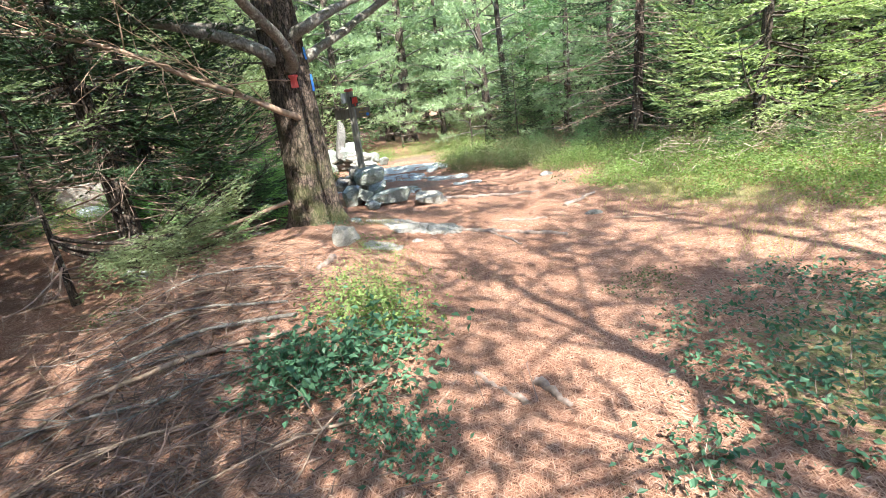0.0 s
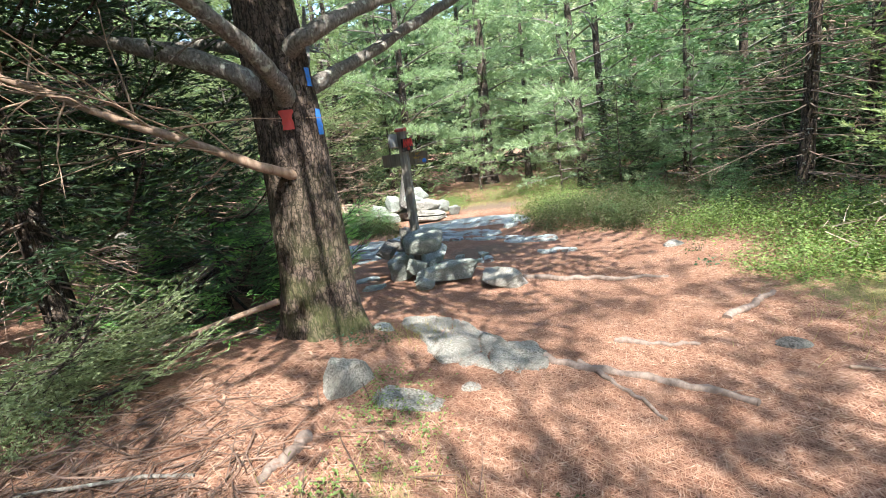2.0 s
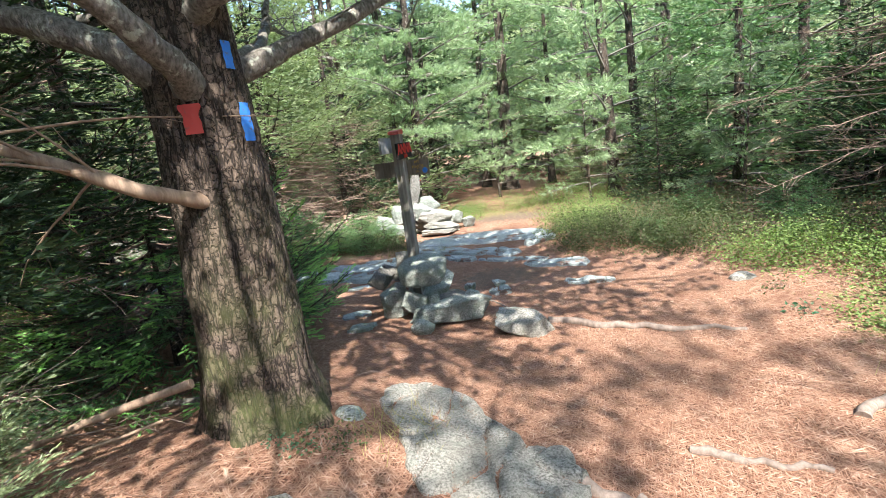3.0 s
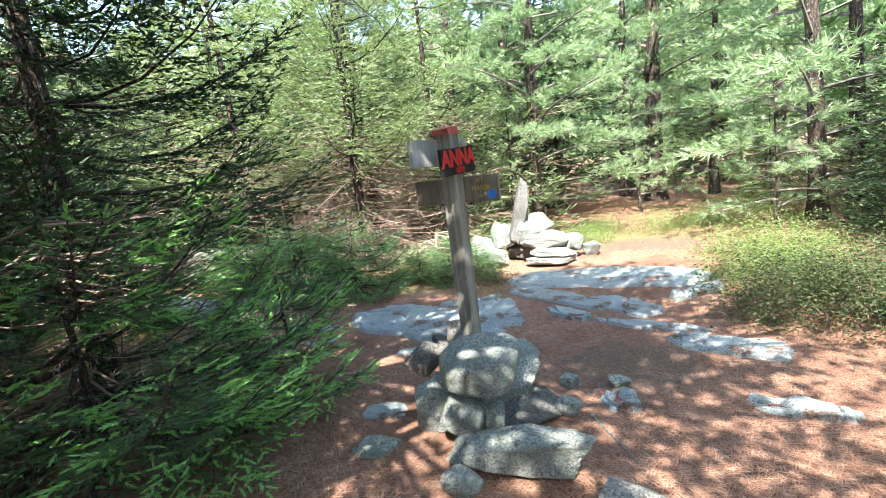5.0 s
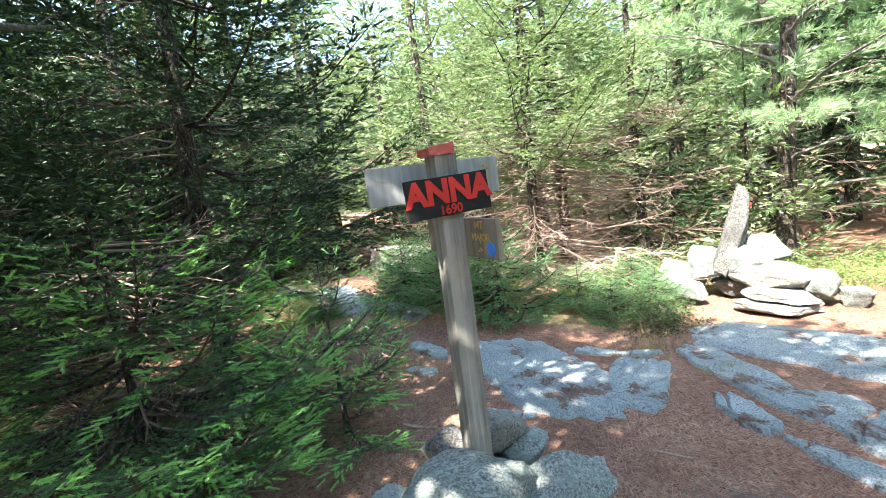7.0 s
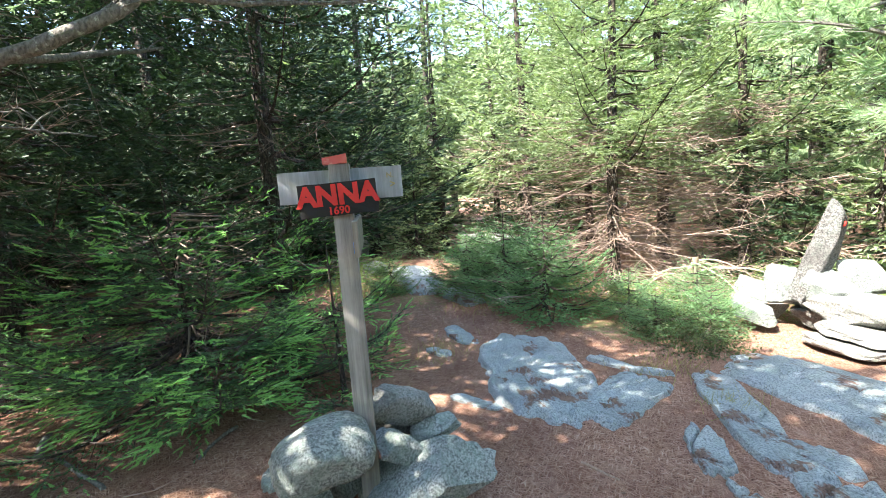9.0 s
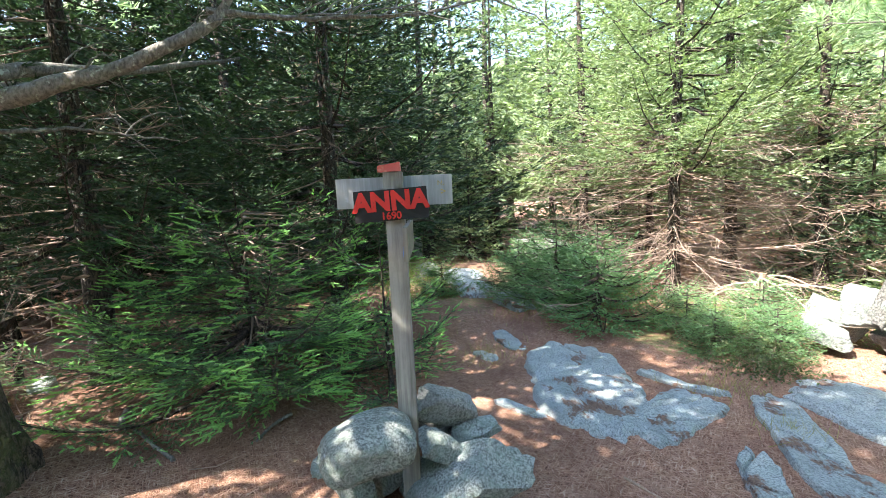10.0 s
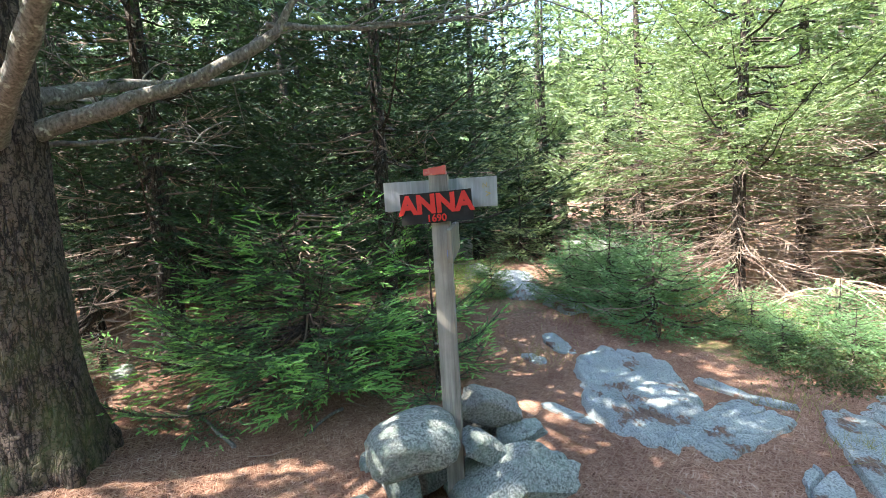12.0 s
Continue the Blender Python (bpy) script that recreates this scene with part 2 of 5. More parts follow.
M_BLACK = paint_mat("black_paint", (0.008, 0.008, 0.008), (0.035, 0.03, 0.028), 0.62, rough=0.8)
M_RED = paint_mat("red_paint", (0.52, 0.026, 0.02), (0.16, 0.015, 0.012), 0.58, rough=0.75)
M_BLAZE = paint_mat("faded_red_blaze", (0.52, 0.06, 0.05), (0.2, 0.1, 0.08), 0.55)
M_BLUE = paint_mat("blue_blaze", (0.04, 0.22, 0.75), (0.15, 0.13, 0.12), 0.56)
M_YELLOW = paint_mat("yellow_paint", (0.42, 0.29, 0.05), (0.19, 0.16, 0.10), 0.5, 60)
M_ORANGE = paint_mat("red_orange_cap_paint", (0.46, 0.09, 0.075), (0.50, 0.2, 0.15), 0.55)


# ---------------------------------------------------------------- mesh tools
class Soup:
    """Collects loose triangles and quads as arrays."""

    def __init__(self):
        self.v, self.f, self.n = [], [], 0

    def add(self, verts, faces):
        verts, faces = np.asarray(verts, float), np.asarray(faces, int)
        self.v.append(verts)
        self.f.append(faces + self.n)
        self.n += len(verts)

    def mesh(self, name, smooth=False):
        me = bpy.data.meshes.new(name)
        v = np.concatenate(self.v) if self.v else np.zeros((0, 3))
        tot = sum(len(f) for f in self.f)
        loops = np.concatenate([f.ravel() for f in self.f]) if self.f else np.zeros(0, int)
        sizes = np.concatenate([np.full(len(f), f.shape[1]) for f in self.f]) if self.f else np.zeros(0, int)
        me.vertices.add(len(v))
        me.vertices.foreach_set("co", v.ravel())
        me.loops.add(len(loops))
        me.loops.foreach_set("vertex_index", loops.astype(np.int32))
        me.polygons.add(tot)
        me.polygons.foreach_set("loop_start", np.concatenate([[0], np.cumsum(sizes)[:-1]]).astype(np.int32))
        me.polygons.foreach_set("use_smooth", np.full(tot, smooth))
        me.update(calc_edges=True)
        me.validate()
        return me


def part(name, source, material, parent=None, label="", smooth=False):
    """Links a Soup, mesh or bmesh as one mesh object under a thing or part."""
    if isinstance(source, Soup):
        me = source.mesh(name, smooth)
    elif isinstance(source, bmesh.types.BMesh):
        me = bpy.data.meshes.new(name)
        source.to_mesh(me)
        source.free()
        for p in me.polygons:
            p.use_smooth = smooth
    else:
        me = source
    if not me.materials:
        me.materials.append(material)
    ob = new(name, me)
    if parent:
        ob.parent = parent
    if label:
        ob["label"] = label
    if name in ("branchwork", "deadwood", "new_growth", "stem_work", "crown", "foliage"):
        ob["kind"] = "stuff"
    return ob


def unit(v):
    return v / np.maximum(np.linalg.norm(v, axis=-1, keepdims=True), 1e-9)


def tube(s, pts, radii, sides=7):
    """A tapered tube along pts."""
    pts = np.asarray(pts, float)
    k = len(pts)
    radii = np.interp(np.linspace(0, 1, k), np.linspace(0, 1, len(radii)), radii)
    d = unit(np.gradient(pts, axis=0))
    ref = np.array([0, 0, 1.0]) if abs(d[:, 2]).mean() < 0.8 else np.array([1.0, 0, 0])
    a = unit(np.cross(d, ref))
    b = np.cross(d, a)
    th = np.linspace(0, 2 * np.pi, sides, endpoint=False)
    ring = pts[:, None] + radii[:, None, None] * (a[:, None] * np.cos(th)[None, :, None] + b[:, None] * np.sin(th)[None, :, None])
    i = np.arange(k - 1)[:, None] * sides
    j = np.arange(sides)[None]
    j2 = (j + 1) % sides
    q = np.stack([i + j, i + j2, i + sides + j2, i + sides + j], -1).reshape(-1, 4)
    s.add(ring.reshape(-1, 3), q)
    cap = np.array([pts[0], pts[-1]])
    base, last = np.arange(sides), (k - 1) * sides + np.arange(sides)
    v = np.concatenate([ring[0], ring[-1], cap])
    f = [[(x + 1) % sides, x, 2 * sides] for x in range(sides)] + [[sides + x, sides + (x + 1) % sides, 2 * sides + 1] for x in range(sides)]
    s.add(v, f)


def bend(a, b, sag=0.0, n=8, wob=0.0, rng=RNG):
    """Points from a to b, sagging in the middle, with a wobble."""
    t = np.linspace(0, 1, n)[:, None]
    p = np.asarray(a, float) * (1 - t) + np.asarray(b, float) * t
    p[:, 2] -= sag * 4 * (t * (1 - t))[:, 0]
    if wob:
        w = rng.normal(0, wob, (n, 3))
        w[0] = 0
        p += np.cumsum(w, 0) * 0.5
    return p


def needles(s, p, d, length, count, nl, nw, spread=0.9, rng=RNG, flat=0.35, lie=0.0):
    """Brushes of needles: shoots at p along d."""
    n = len(p)
    if not n:
        return
    t = rng.uniform(0.0, 1.0, (n, count, 1))
    base = p[:, None] + d[:, None] * t * np.asarray(length).reshape(-1, 1, 1)
    rad = rng.normal(0, 1, (n, count, 3))
    rad[..., 2] *= 1 - flat
    rad = unit(rad - (rad * d[:, None]).sum(-1, keepdims=True) * d[:, None])
    ang = rng.uniform(0.55, 1.0, (n, count, 1)) * spread * (1.15 - 0.75 * t)
    way = unit(d[:, None] * np.cos(ang) + rad * np.sin(ang))
    side = unit(np.cross(way, rng.normal(0, 1, (n, count, 3)) * (1 - lie * 0.6) + np.array([0, 0, 1.6 * lie])))
    ln = nl * rng.uniform(0.7, 1.2, (n, count, 1))
    v = np.stack([base - side * nw / 2, base + side * nw / 2, base + way * ln], 2).reshape(-1, 3)
    s.add(v, np.arange(n * count * 3).reshape(-1, 3))


def sticks(s, p, d, ln, w, rng=RNG):
    """Thin three-sided twigs from p along d."""
    n = len(p)
    if not n:
        return
    a = unit(np.cross(d, rng.normal(0, 1, (n, 3))))
    b = np.cross(d, a)
    ln, w = np.asarray(ln).reshape(-1, 1), np.asarray(w).reshape(-1, 1)
    mid = p + d * ln * 0.5 + rng.normal(0, 0.05, (n, 3)) * ln
    tip = p + d * ln + rng.normal(0, 0.07, (n, 3)) * ln
    v = np.stack([p + a * w, p - a * w * 0.5 + b * w * 0.87, p - a * w * 0.5 - b * w * 0.87,
                  mid + a * w * .7, mid - a * w * 0.35 + b * w * 0.6, mid - a * w * 0.35 - b * w * 0.6, tip], 1).reshape(-1, 3)
    o = np.arange(n)[:, None] * 7
    q = np.concatenate([o + np.array(c) for c in ((0, 1, 4, 3), (1, 2, 5, 4), (2, 0, 3, 5))])
    t = np.concatenate([o + np.array(c) for c in ((3, 4, 6), (4, 5, 6), (5, 3, 6))])
    s.v.append(v)
    s.f.append(q + s.n)
    s.f.append(t + s.n)
    s.n += len(v)


def leaves(s, p, d, up, ln, w, rng=RNG):
    """Folded leaves of four triangles at p along d."""
    n = len(p)
    side = unit(np.cross(d, up))
    nrm = np.cross(side, d)
    ln, w = np.asarray(ln).reshape(-1, 1), np.asarray(w).reshape(-1, 1)
    v = np.stack([p, p + d * ln * 0.45 + side * w * .5 + nrm * w * .15, p + d * ln - nrm * ln * .12,
                  p + d * ln * 0.45 - side * w * .5 + nrm * w * .15], 1).reshape(-1, 3)
    o = np.arange(n)[:, None] * 4
    s.add(v, np.concatenate([o + np.array((0, 1, 2)), o + np.array((0, 2, 3))]))


# ---------------------------------------------------------------- ground
def bumpy(x, y, s, seed):
    """Cheap smooth noise of sines."""
    r = np.random.default_rng(seed)
    z = 0
    for k in range(7):
        a, ph, f = r.uniform(0, 6.28), r.uniform(0, 6.28), r.uniform(0.6, 1.8) / s
        z = z + np.sin((x * math.cos(a) + y * math.sin(a)) * f * 6.28 + ph)
    return z / 7


def blob(x, y, cx, cy, rx, ry, rot=0.0):
    c, s_ = math.cos(radians(rot)), math.sin(radians(rot))
    u, w = ((x - cx) * c + (y - cy) * s_) / rx, (-(x - cx) * s_ + (y - cy) * c) / ry
    return np.exp(-(u * u + w * w))


def height(x, y):
    x, y = np.asarray(x, float), np.asarray(y, float)
    z = 0.40 * blob(x, y, -1.75, 3.9, 1.05, 1.6, 10)
    z = z + 0.14 * blob(x, y, -1.2, 5.2, 0.6, 0.7)
    z = z + 0.10 * blob(x, y, -0.3, 4.9, 0.7, 0.7)
    z = z + 0.25 * blob(x, y, -7.6, 8.8, 2.0, 1.6)
    z = z + 0.35 * blob(x, y, 4.5, 6.5, 2.0, 5.0)
    z = z + 0.12 * blob(x, y, -4.8, 6.0, 1.8, 1.8)
    z = z + 0.015 * bumpy(x, y, 0.9, 3) + 0.05 * bumpy(x, y, 4.0, 4) * np.clip(np.hypot(x + 0.5, y - 5) / 6, 0, 1)
    far = np.clip((np.hypot(x, y - 5) - 14) / 60, 0, 1)
    return z + far * 1.2 * bumpy(x, y, 60, 5)


def axis(lo, hi, step, end):
    mid = np.arange(lo, hi + 1e-6, step)
    g = step * 1.25 ** np.arange(1, 60)
    g = np.cumsum(g)
    g = g[g < end]
    return np.concatenate([lo - g[::-1], mid, hi + g])


def make_ground():
    xs, ys = axis(-6, 5, 0.055, 900), axis(-1.5, 14, 0.055, 900)
    gx, gy = np.meshgrid(xs, ys)
    v = np.stack([gx, gy, height(gx, gy)], -1).reshape(-1, 3)
    nx, ny = len(xs), len(ys)
    i = (np.arange(ny - 1)[:, None] * nx + np.arange(nx - 1)[None]).ravel()
    s = Soup()
    s.add(v, np.stack([i, i + 1, i + 1 + nx, i + nx], -1))
    ob = tagged(part("ground", s, M_GROUND, smooth=True), "forest floor of red-brown pine needles with mossy patches", "ground", kind="structure")
    x, y = v[:, 0], v[:, 1]
    moss = 0.6 * blob(x, y, 2.9, 5.6, 1.0, 2.4, 20) + 0.55 * blob(x, y, 2.2, 1.8, 1.3, 1.2) + 0.5 * blob(x, y, -0.55, 3.3, 0.5, 1.1)
    moss = moss + 0.5 * blob(x, y, -3.3, 10.2, 1.3, 0.5, 20) + 0.5 * blob(x, y, -6.0, 8.6, 2.5, 1.0) + 0.5 * blob(x, y, -1.0, 13.5, 3.5, 1.4) + 0.3 * blob(x, y, -0.8, 5.3, 0.5, 0.4)
    moss = moss + 0.5 * np.clip((np.hypot(x, y - 6) - 9) / 6, 0, 1) * (0.5 + 0.5 * bumpy(x, y, 5, 9))
    dirt = 0.62 * blob(x, y, -0.35, 8.5, 0.8, 0.7) + 0.6 * blob(x, y, -0.5, 12.7, 1.5, 1.0) + 0.3 * blob(x, y, -5, 4.5, 2.2, 2.5)
    col = np.stack([np.clip(moss, 0, 1), np.clip(dirt, 0, 1), np.zeros_like(x), np.ones_like(x)], -1)
    a = ob.data.color_attributes.new("cover", "FLOAT_COLOR", "POINT")
    a.data.foreach_set("color", col.ravel())
    return ob


make_ground()


def gz(x, y):
    return float(height(x, y))


# ---------------------------------------------------------------- rocks
def rock_mesh(size, seed, planes=9, rough=0.075, boxy=0.0, subdiv=4, square=0.0):
    """A rounded, faceted stone."""
    r = np.random.default_rng(seed)
    bm = bmesh.new()
    bmesh.ops.create_icosphere(bm, subdivisions=subdiv, radius=1)
    v = np.array([q.co[:] for q in bm.verts])
    planes = 9 if boxy else planes
    n = unit(r.normal(0, 1, (planes, 3)))
    if boxy:
        n = np.concatenate([n, np.array([[1, 0, 0], [-1, 0, 0], [0, 1, 0], [0, -1, 0], [0, 0, 1], [0, 0, -1]]) + r.normal(0, 0.2, (6, 3))])
    dist = r.uniform(0.72, 0.98, len(n)) if not boxy else np.concatenate([r.uniform(0.66, 0.95, planes), r.uniform(0.60, 0.82, 6)])
    n = unit(n)
    dot = v @ n.T
    lim = np.where(dot > 0.05, dist / np.maximum(dot, 0.05), 9)
    k = 60.0 if boxy else 11.0
    base = math.exp(-k * 1.5) if boxy else math.exp(-k)
    rad = -np.log(np.exp(-k * np.minimum(lim, 3)).sum(1) + base) / k
    rad = rad / np.percentile(rad, 85)
    w = v * rad[:, None]
    if square:
        w = w * ((np.abs(v) ** square).sum(1) ** (-1 / square))[:, None]
    for q, co in zip(bm.verts, w):
        c = Vector(co) * 1.0
        f = noise.fractal(c * 2.3 + Vector((seed, 0, 0)), 0.9, 2.1, 5) + 0.35 * noise.fractal(c * 9 + Vector((seed, 3, 0)), 0.8, 2.1, 4)
        q.co = c * (1 + rough * f)
        q.co = Vector((q.co.x * size[0] / 2, q.co.y * size[1] / 2, q.co.z * size[2] / 2))
    me = bpy.data.meshes.new("rock")
    bm.to_mesh(me)
    bm.free()
    for p in me.polygons:
        p.use_smooth = True
    if boxy:
        me.set_sharp_from_angle(angle=radians(24))
    return me


def stone(name, at, size, rot, seed, material, label, category="rock", group="", **kw):
    ob = part(name, rock_mesh(size, seed, **kw), material)
    ob.matrix_world = pose(*at, *rot)
    return tagged(ob, label, category, group)


def slab(at, rx, ry, rot, seed, material, label, thick=0.1, tilt=(0, 0), name="bedrock_slab"):
    """Low bedrock that breaks through the ground, with a ragged outline."""
    r = np.random.default_rng(seed)
    na, nr = 150, 40
    th = np.linspace(0, 2 * np.pi, na, endpoint=False)
    sq = (np.abs(np.cos(th)) ** 3.4 + np.abs(np.sin(th)) ** 3.4) ** (-1 / 3.4)
    out = sq * (1 + sum(r.normal(0, 0.15 / k) * np.cos(k * th + r.uniform(0, 6.28)) for k in range(2, 25)))
    s = Soup()
    rr = np.linspace(0, 1, nr) ** 0.7
    c, s_ = math.cos(radians(rot)), math.sin(radians(rot))
    px_, py_ = np.outer(rr, np.cos(th) * out) * rx, np.outer(rr, np.sin(th) * out) * ry
    x, y = px_ * c - py_ * s_, px_ * s_ + py_ * c
    wx, wy = x + at[0], y + at[1]
    edge = np.clip(((1 - rr)[:, None] + 0.06 * bumpy(wx, wy, 0.14, seed + 5) * (rr[:, None] > 0.5)) / 0.10, 0, 1) ** 0.5
    crack = np.exp(-(bumpy(wx, wy, 0.8, seed + 2) / 0.022) ** 2) + 0.7 * np.exp(-(bumpy(wx, wy, 0.45, seed + 7) / 0.018) ** 2)
    top = height(wx, wy) - 0.05 + edge * (0.05 + thick) + (0.010 * bumpy(wx, wy, 0.25, seed) + 0.022 * bumpy(wx, wy, 0.9, seed + 1) - 0.035 * np.clip(crack, 0, 1)) * edge
    top = top + (px_ * tilt[0] + py_ * tilt[1]) * edge
    v = np.stack([x, y, top - at[2]], -1).reshape(-1, 3)
    i = np.arange(nr - 1)[:, None] * na
    j = np.arange(na)[None]
    j2 = (j + 1) % na
    s.add(v, np.stack([i + j, i + na + j, i + na + j2, i + j2], -1).reshape(-1, 4))
    ob = part(name, s, material, smooth=True)
    ob.location = at
    return tagged(ob, label, "bedrock")


# ---------------------------------------------------------------- trees
def spruce_bough(sf, sn, sw, L, rng, origin, az, rise, spec):
    """One bough: a drooping axis with side twigs in a flat fan, clothed with shoots on its outer part."""
    step, shoot, count, nl, nw, bare = spec
    m = 9
    t = np.linspace(0, 1, m)
    h = np.array([math.cos(az), math.sin(az), 0])
    side = np.array([-h[1], h[0], 0])
    droop = rng.uniform(0.10, 0.26) * L
    z = math.tan(rise) * L * t - droop * 4 * t * (1 - t) * 0.8 + 0.10 * L * t ** 3
    ax = np.asarray(origin)[None] + h * (t * L)[:, None] + side * (rng.normal(0, 0.05) * L * t ** 2)[:, None] + np.stack([0 * t, 0 * t, z], -1)
    tube(sw, ax[:: 1 if nl < 0.05 else 2], [0.006 + 0.009 * L, 0.003], 5 if nl < 0.05 else 3)
    pos = np.arange(bare * L, L, step) / L
    P, D, Ln, Q = [], [], [], []
    for u in pos:
        c = np.array([np.interp(u, t, ax[:, k]) for k in range(3)])
        fwd = unit(np.array([np.interp(min(u + .05, 1), t, ax[:, k]) for k in range(3)]) - c + h * 1e-3)
        tl = min(0.55 * L * (1 - u) ** 0.8 + 0.08, 0.75) * rng.uniform(0.7, 1.15)
        for sg in (-1, 1):
            d = unit(fwd * 0.75 + side * sg * rng.uniform(0.65, 1.0) + np.array([0, 0, rng.uniform(-0.22, 0.08)]))
            k = max(2, int(tl / shoot))
            q = np.linspace(0.12, 1, k) * tl
            pp = c + d * q[:, None] - np.array([0, 0, 1]) * (0.18 * q ** 2)[:, None]
            P.append(pp)
            Q.append(q / tl)
            alt = np.where(np.arange(k) % 2 == 0, 1, -1)[:, None]
            dd = unit(d[None] + alt * np.cross(d, [0, 0, 1])[None] * 0.7 + rng.normal(0, 0.16 if nl < 0.03 else 0.10, (k, 3)))
            dd[-1] = d
            D.append(dd)
            Ln.append(np.full(k, shoot * 1.5 if nl < 0.03 else shoot))
            if nl < 0.035:
                sticks(sw, np.array([c]), np.array([d]), [tl], [0.0028], rng)
    P.append(ax[-1:])
    D.append(unit(ax[-1:] - ax[-2:-1]))
    Ln.append(np.array([shoot * 1.5]))
    Q.append(np.ones(1))
    P, D, Ln = np.concatenate(P), np.concatenate(D), np.concatenate(Ln)
    Q = np.concatenate(Q)
    fresh = (Q > (0.74 if nl < 0.03 else 0.62)) & (rng.uniform(0, 1, len(P)) < (0.85 if sn is not None else 0))
    fine = nl < 0.03
    needles(sf, P[~fresh], D[~fresh], Ln[~fresh], count, nl, nw, 0.85 if fine else 0.62, rng, 0.4, 0.3 if fine else 0.45)
    if sn is not None:
        needles(sn, P[fresh], D[fresh], Ln[fresh] * 1.2, int(count * 1.9), nl * 1.05, nw * 1.1, 0.7, rng, 0.5, 0.4)


def dead_branches(sw, rng, n, zlo, zhi, reach, x0=0.0, y0=0.0, w=0.006):
    """Dry bare branches with forked twigs round a trunk."""
    for k in range(n):
        az, z = rng.uniform(0, 6.28), rng.uniform(zlo, zhi)
        L = reach * rng.uniform(0.4, 1.0)
        d = np.array([math.cos(az), math.sin(az), rng.uniform(-0.25, 0.15)])
        ax = bend((x0, y0, z), np.array([x0, y0, z]) + d * L, rng.uniform(-0.02, 0.1), 6, 0.03, rng)
        tube(sw, ax, [w * 1.6, w * 0.4], 4)
        m = int(8 * L / 0.6) + 2
        t = rng.uniform(0.25, 1, m)
        p = np.stack([np.interp(t, np.linspace(0, 1, 6), ax[:, i]) for i in range(3)], -1)
        dd = unit(unit(d)[None] + rng.normal(0, 0.6, (m, 3)))
        sticks(sw, p, dd, rng.uniform(0.12, 0.45, m) * min(1, L), np.full(m, w * 0.42), rng)


def trunk_part(thing, h, r, bark, rng, lean=(0, 0), sides=9, rings=18, flare=1.4):
    s = Soup()
    t = np.linspace(0, 1, rings)
    z = -0.15 + (h + 0.15) * t ** 1.4
    rad = r * (1 - 0.93 * np.clip(z / h, 0, 1)) + r * (flare - 1) * np.exp(-np.maximum(z, 0) / 0.18)
    p = np.stack([lean[0] * z + 0.04 * np.sin(z * 0.7 + rng.uniform(0, 6)), lean[1] * z + 0.04 * np.sin(z * 0.6 + rng.uniform(0, 6)), z], -1)
    p[:, :2] -= p[1, :2]
    tube(s, p, rad, sides)
    return part("trunk", s, bark, thing, smooth=True), p


def spruce(at, h, r, seed, spec, boughs, low=0.4, foliage=None, fresh=None, reach=1.7, dead=14, az=None, lean=(0, 0), label="", dead_top=2.2, group="", dead_reach=1.1, zpow=1.15, tier=0.33):
    """A spruce: trunk, boughs with their needles, dry lower branches."""
    rng = np.random.default_rng(seed)
    thing = new("spruce_tree")
    _, p = trunk_part(thing, h, r, M_BARK_SPRUCE, rng, lean)
    sf, sn, sw, sd = Soup(), (Soup() if fresh else None), Soup(), Soup()
    for k in range(boughs):
        u = (k + rng.uniform(0, 1)) / boughs
        z = low + (h - low - 0.3) * u ** zpow
        z = min(max(low, round(z / tier) * tier + rng.normal(0, 0.035)), h - 0.25)
        L = max(0.3, reach * (1 - (z / h)) ** 0.75 * rng.uniform(0.7, 1.12))
        a = k * 2.39996 + rng.uniform(-0.4, 0.4) if az is None else rng.uniform(*az)
        o = [np.interp(z, p[:, 2], p[:, 0]), np.interp(z, p[:, 2], p[:, 1]), z]
        spruce_bough(sf, sn, sw, L, rng, o, a, rng.uniform(-0.15, 0.12) + 0.35 * (z / h), spec)
    dead_branches(sd, rng, dead, 0.25, dead_top, dead_reach)
    part("branchwork", sw, M_BARK_SPRUCE, thing)
    part("crown", sf, foliage or M_SPRUCE, thing)
    if fresh:
        part("new_growth", sn, fresh, thing, "bright green new shoots")
    if dead:
        part("deadwood", sd, M_TWIG, thing, "dry brown bare branches")
    thing.matrix_world = pose(at[0], at[1], gz(*at))
    return tagged(thing, label or "dark green spruce with dry brown lower branches", "tree", group)


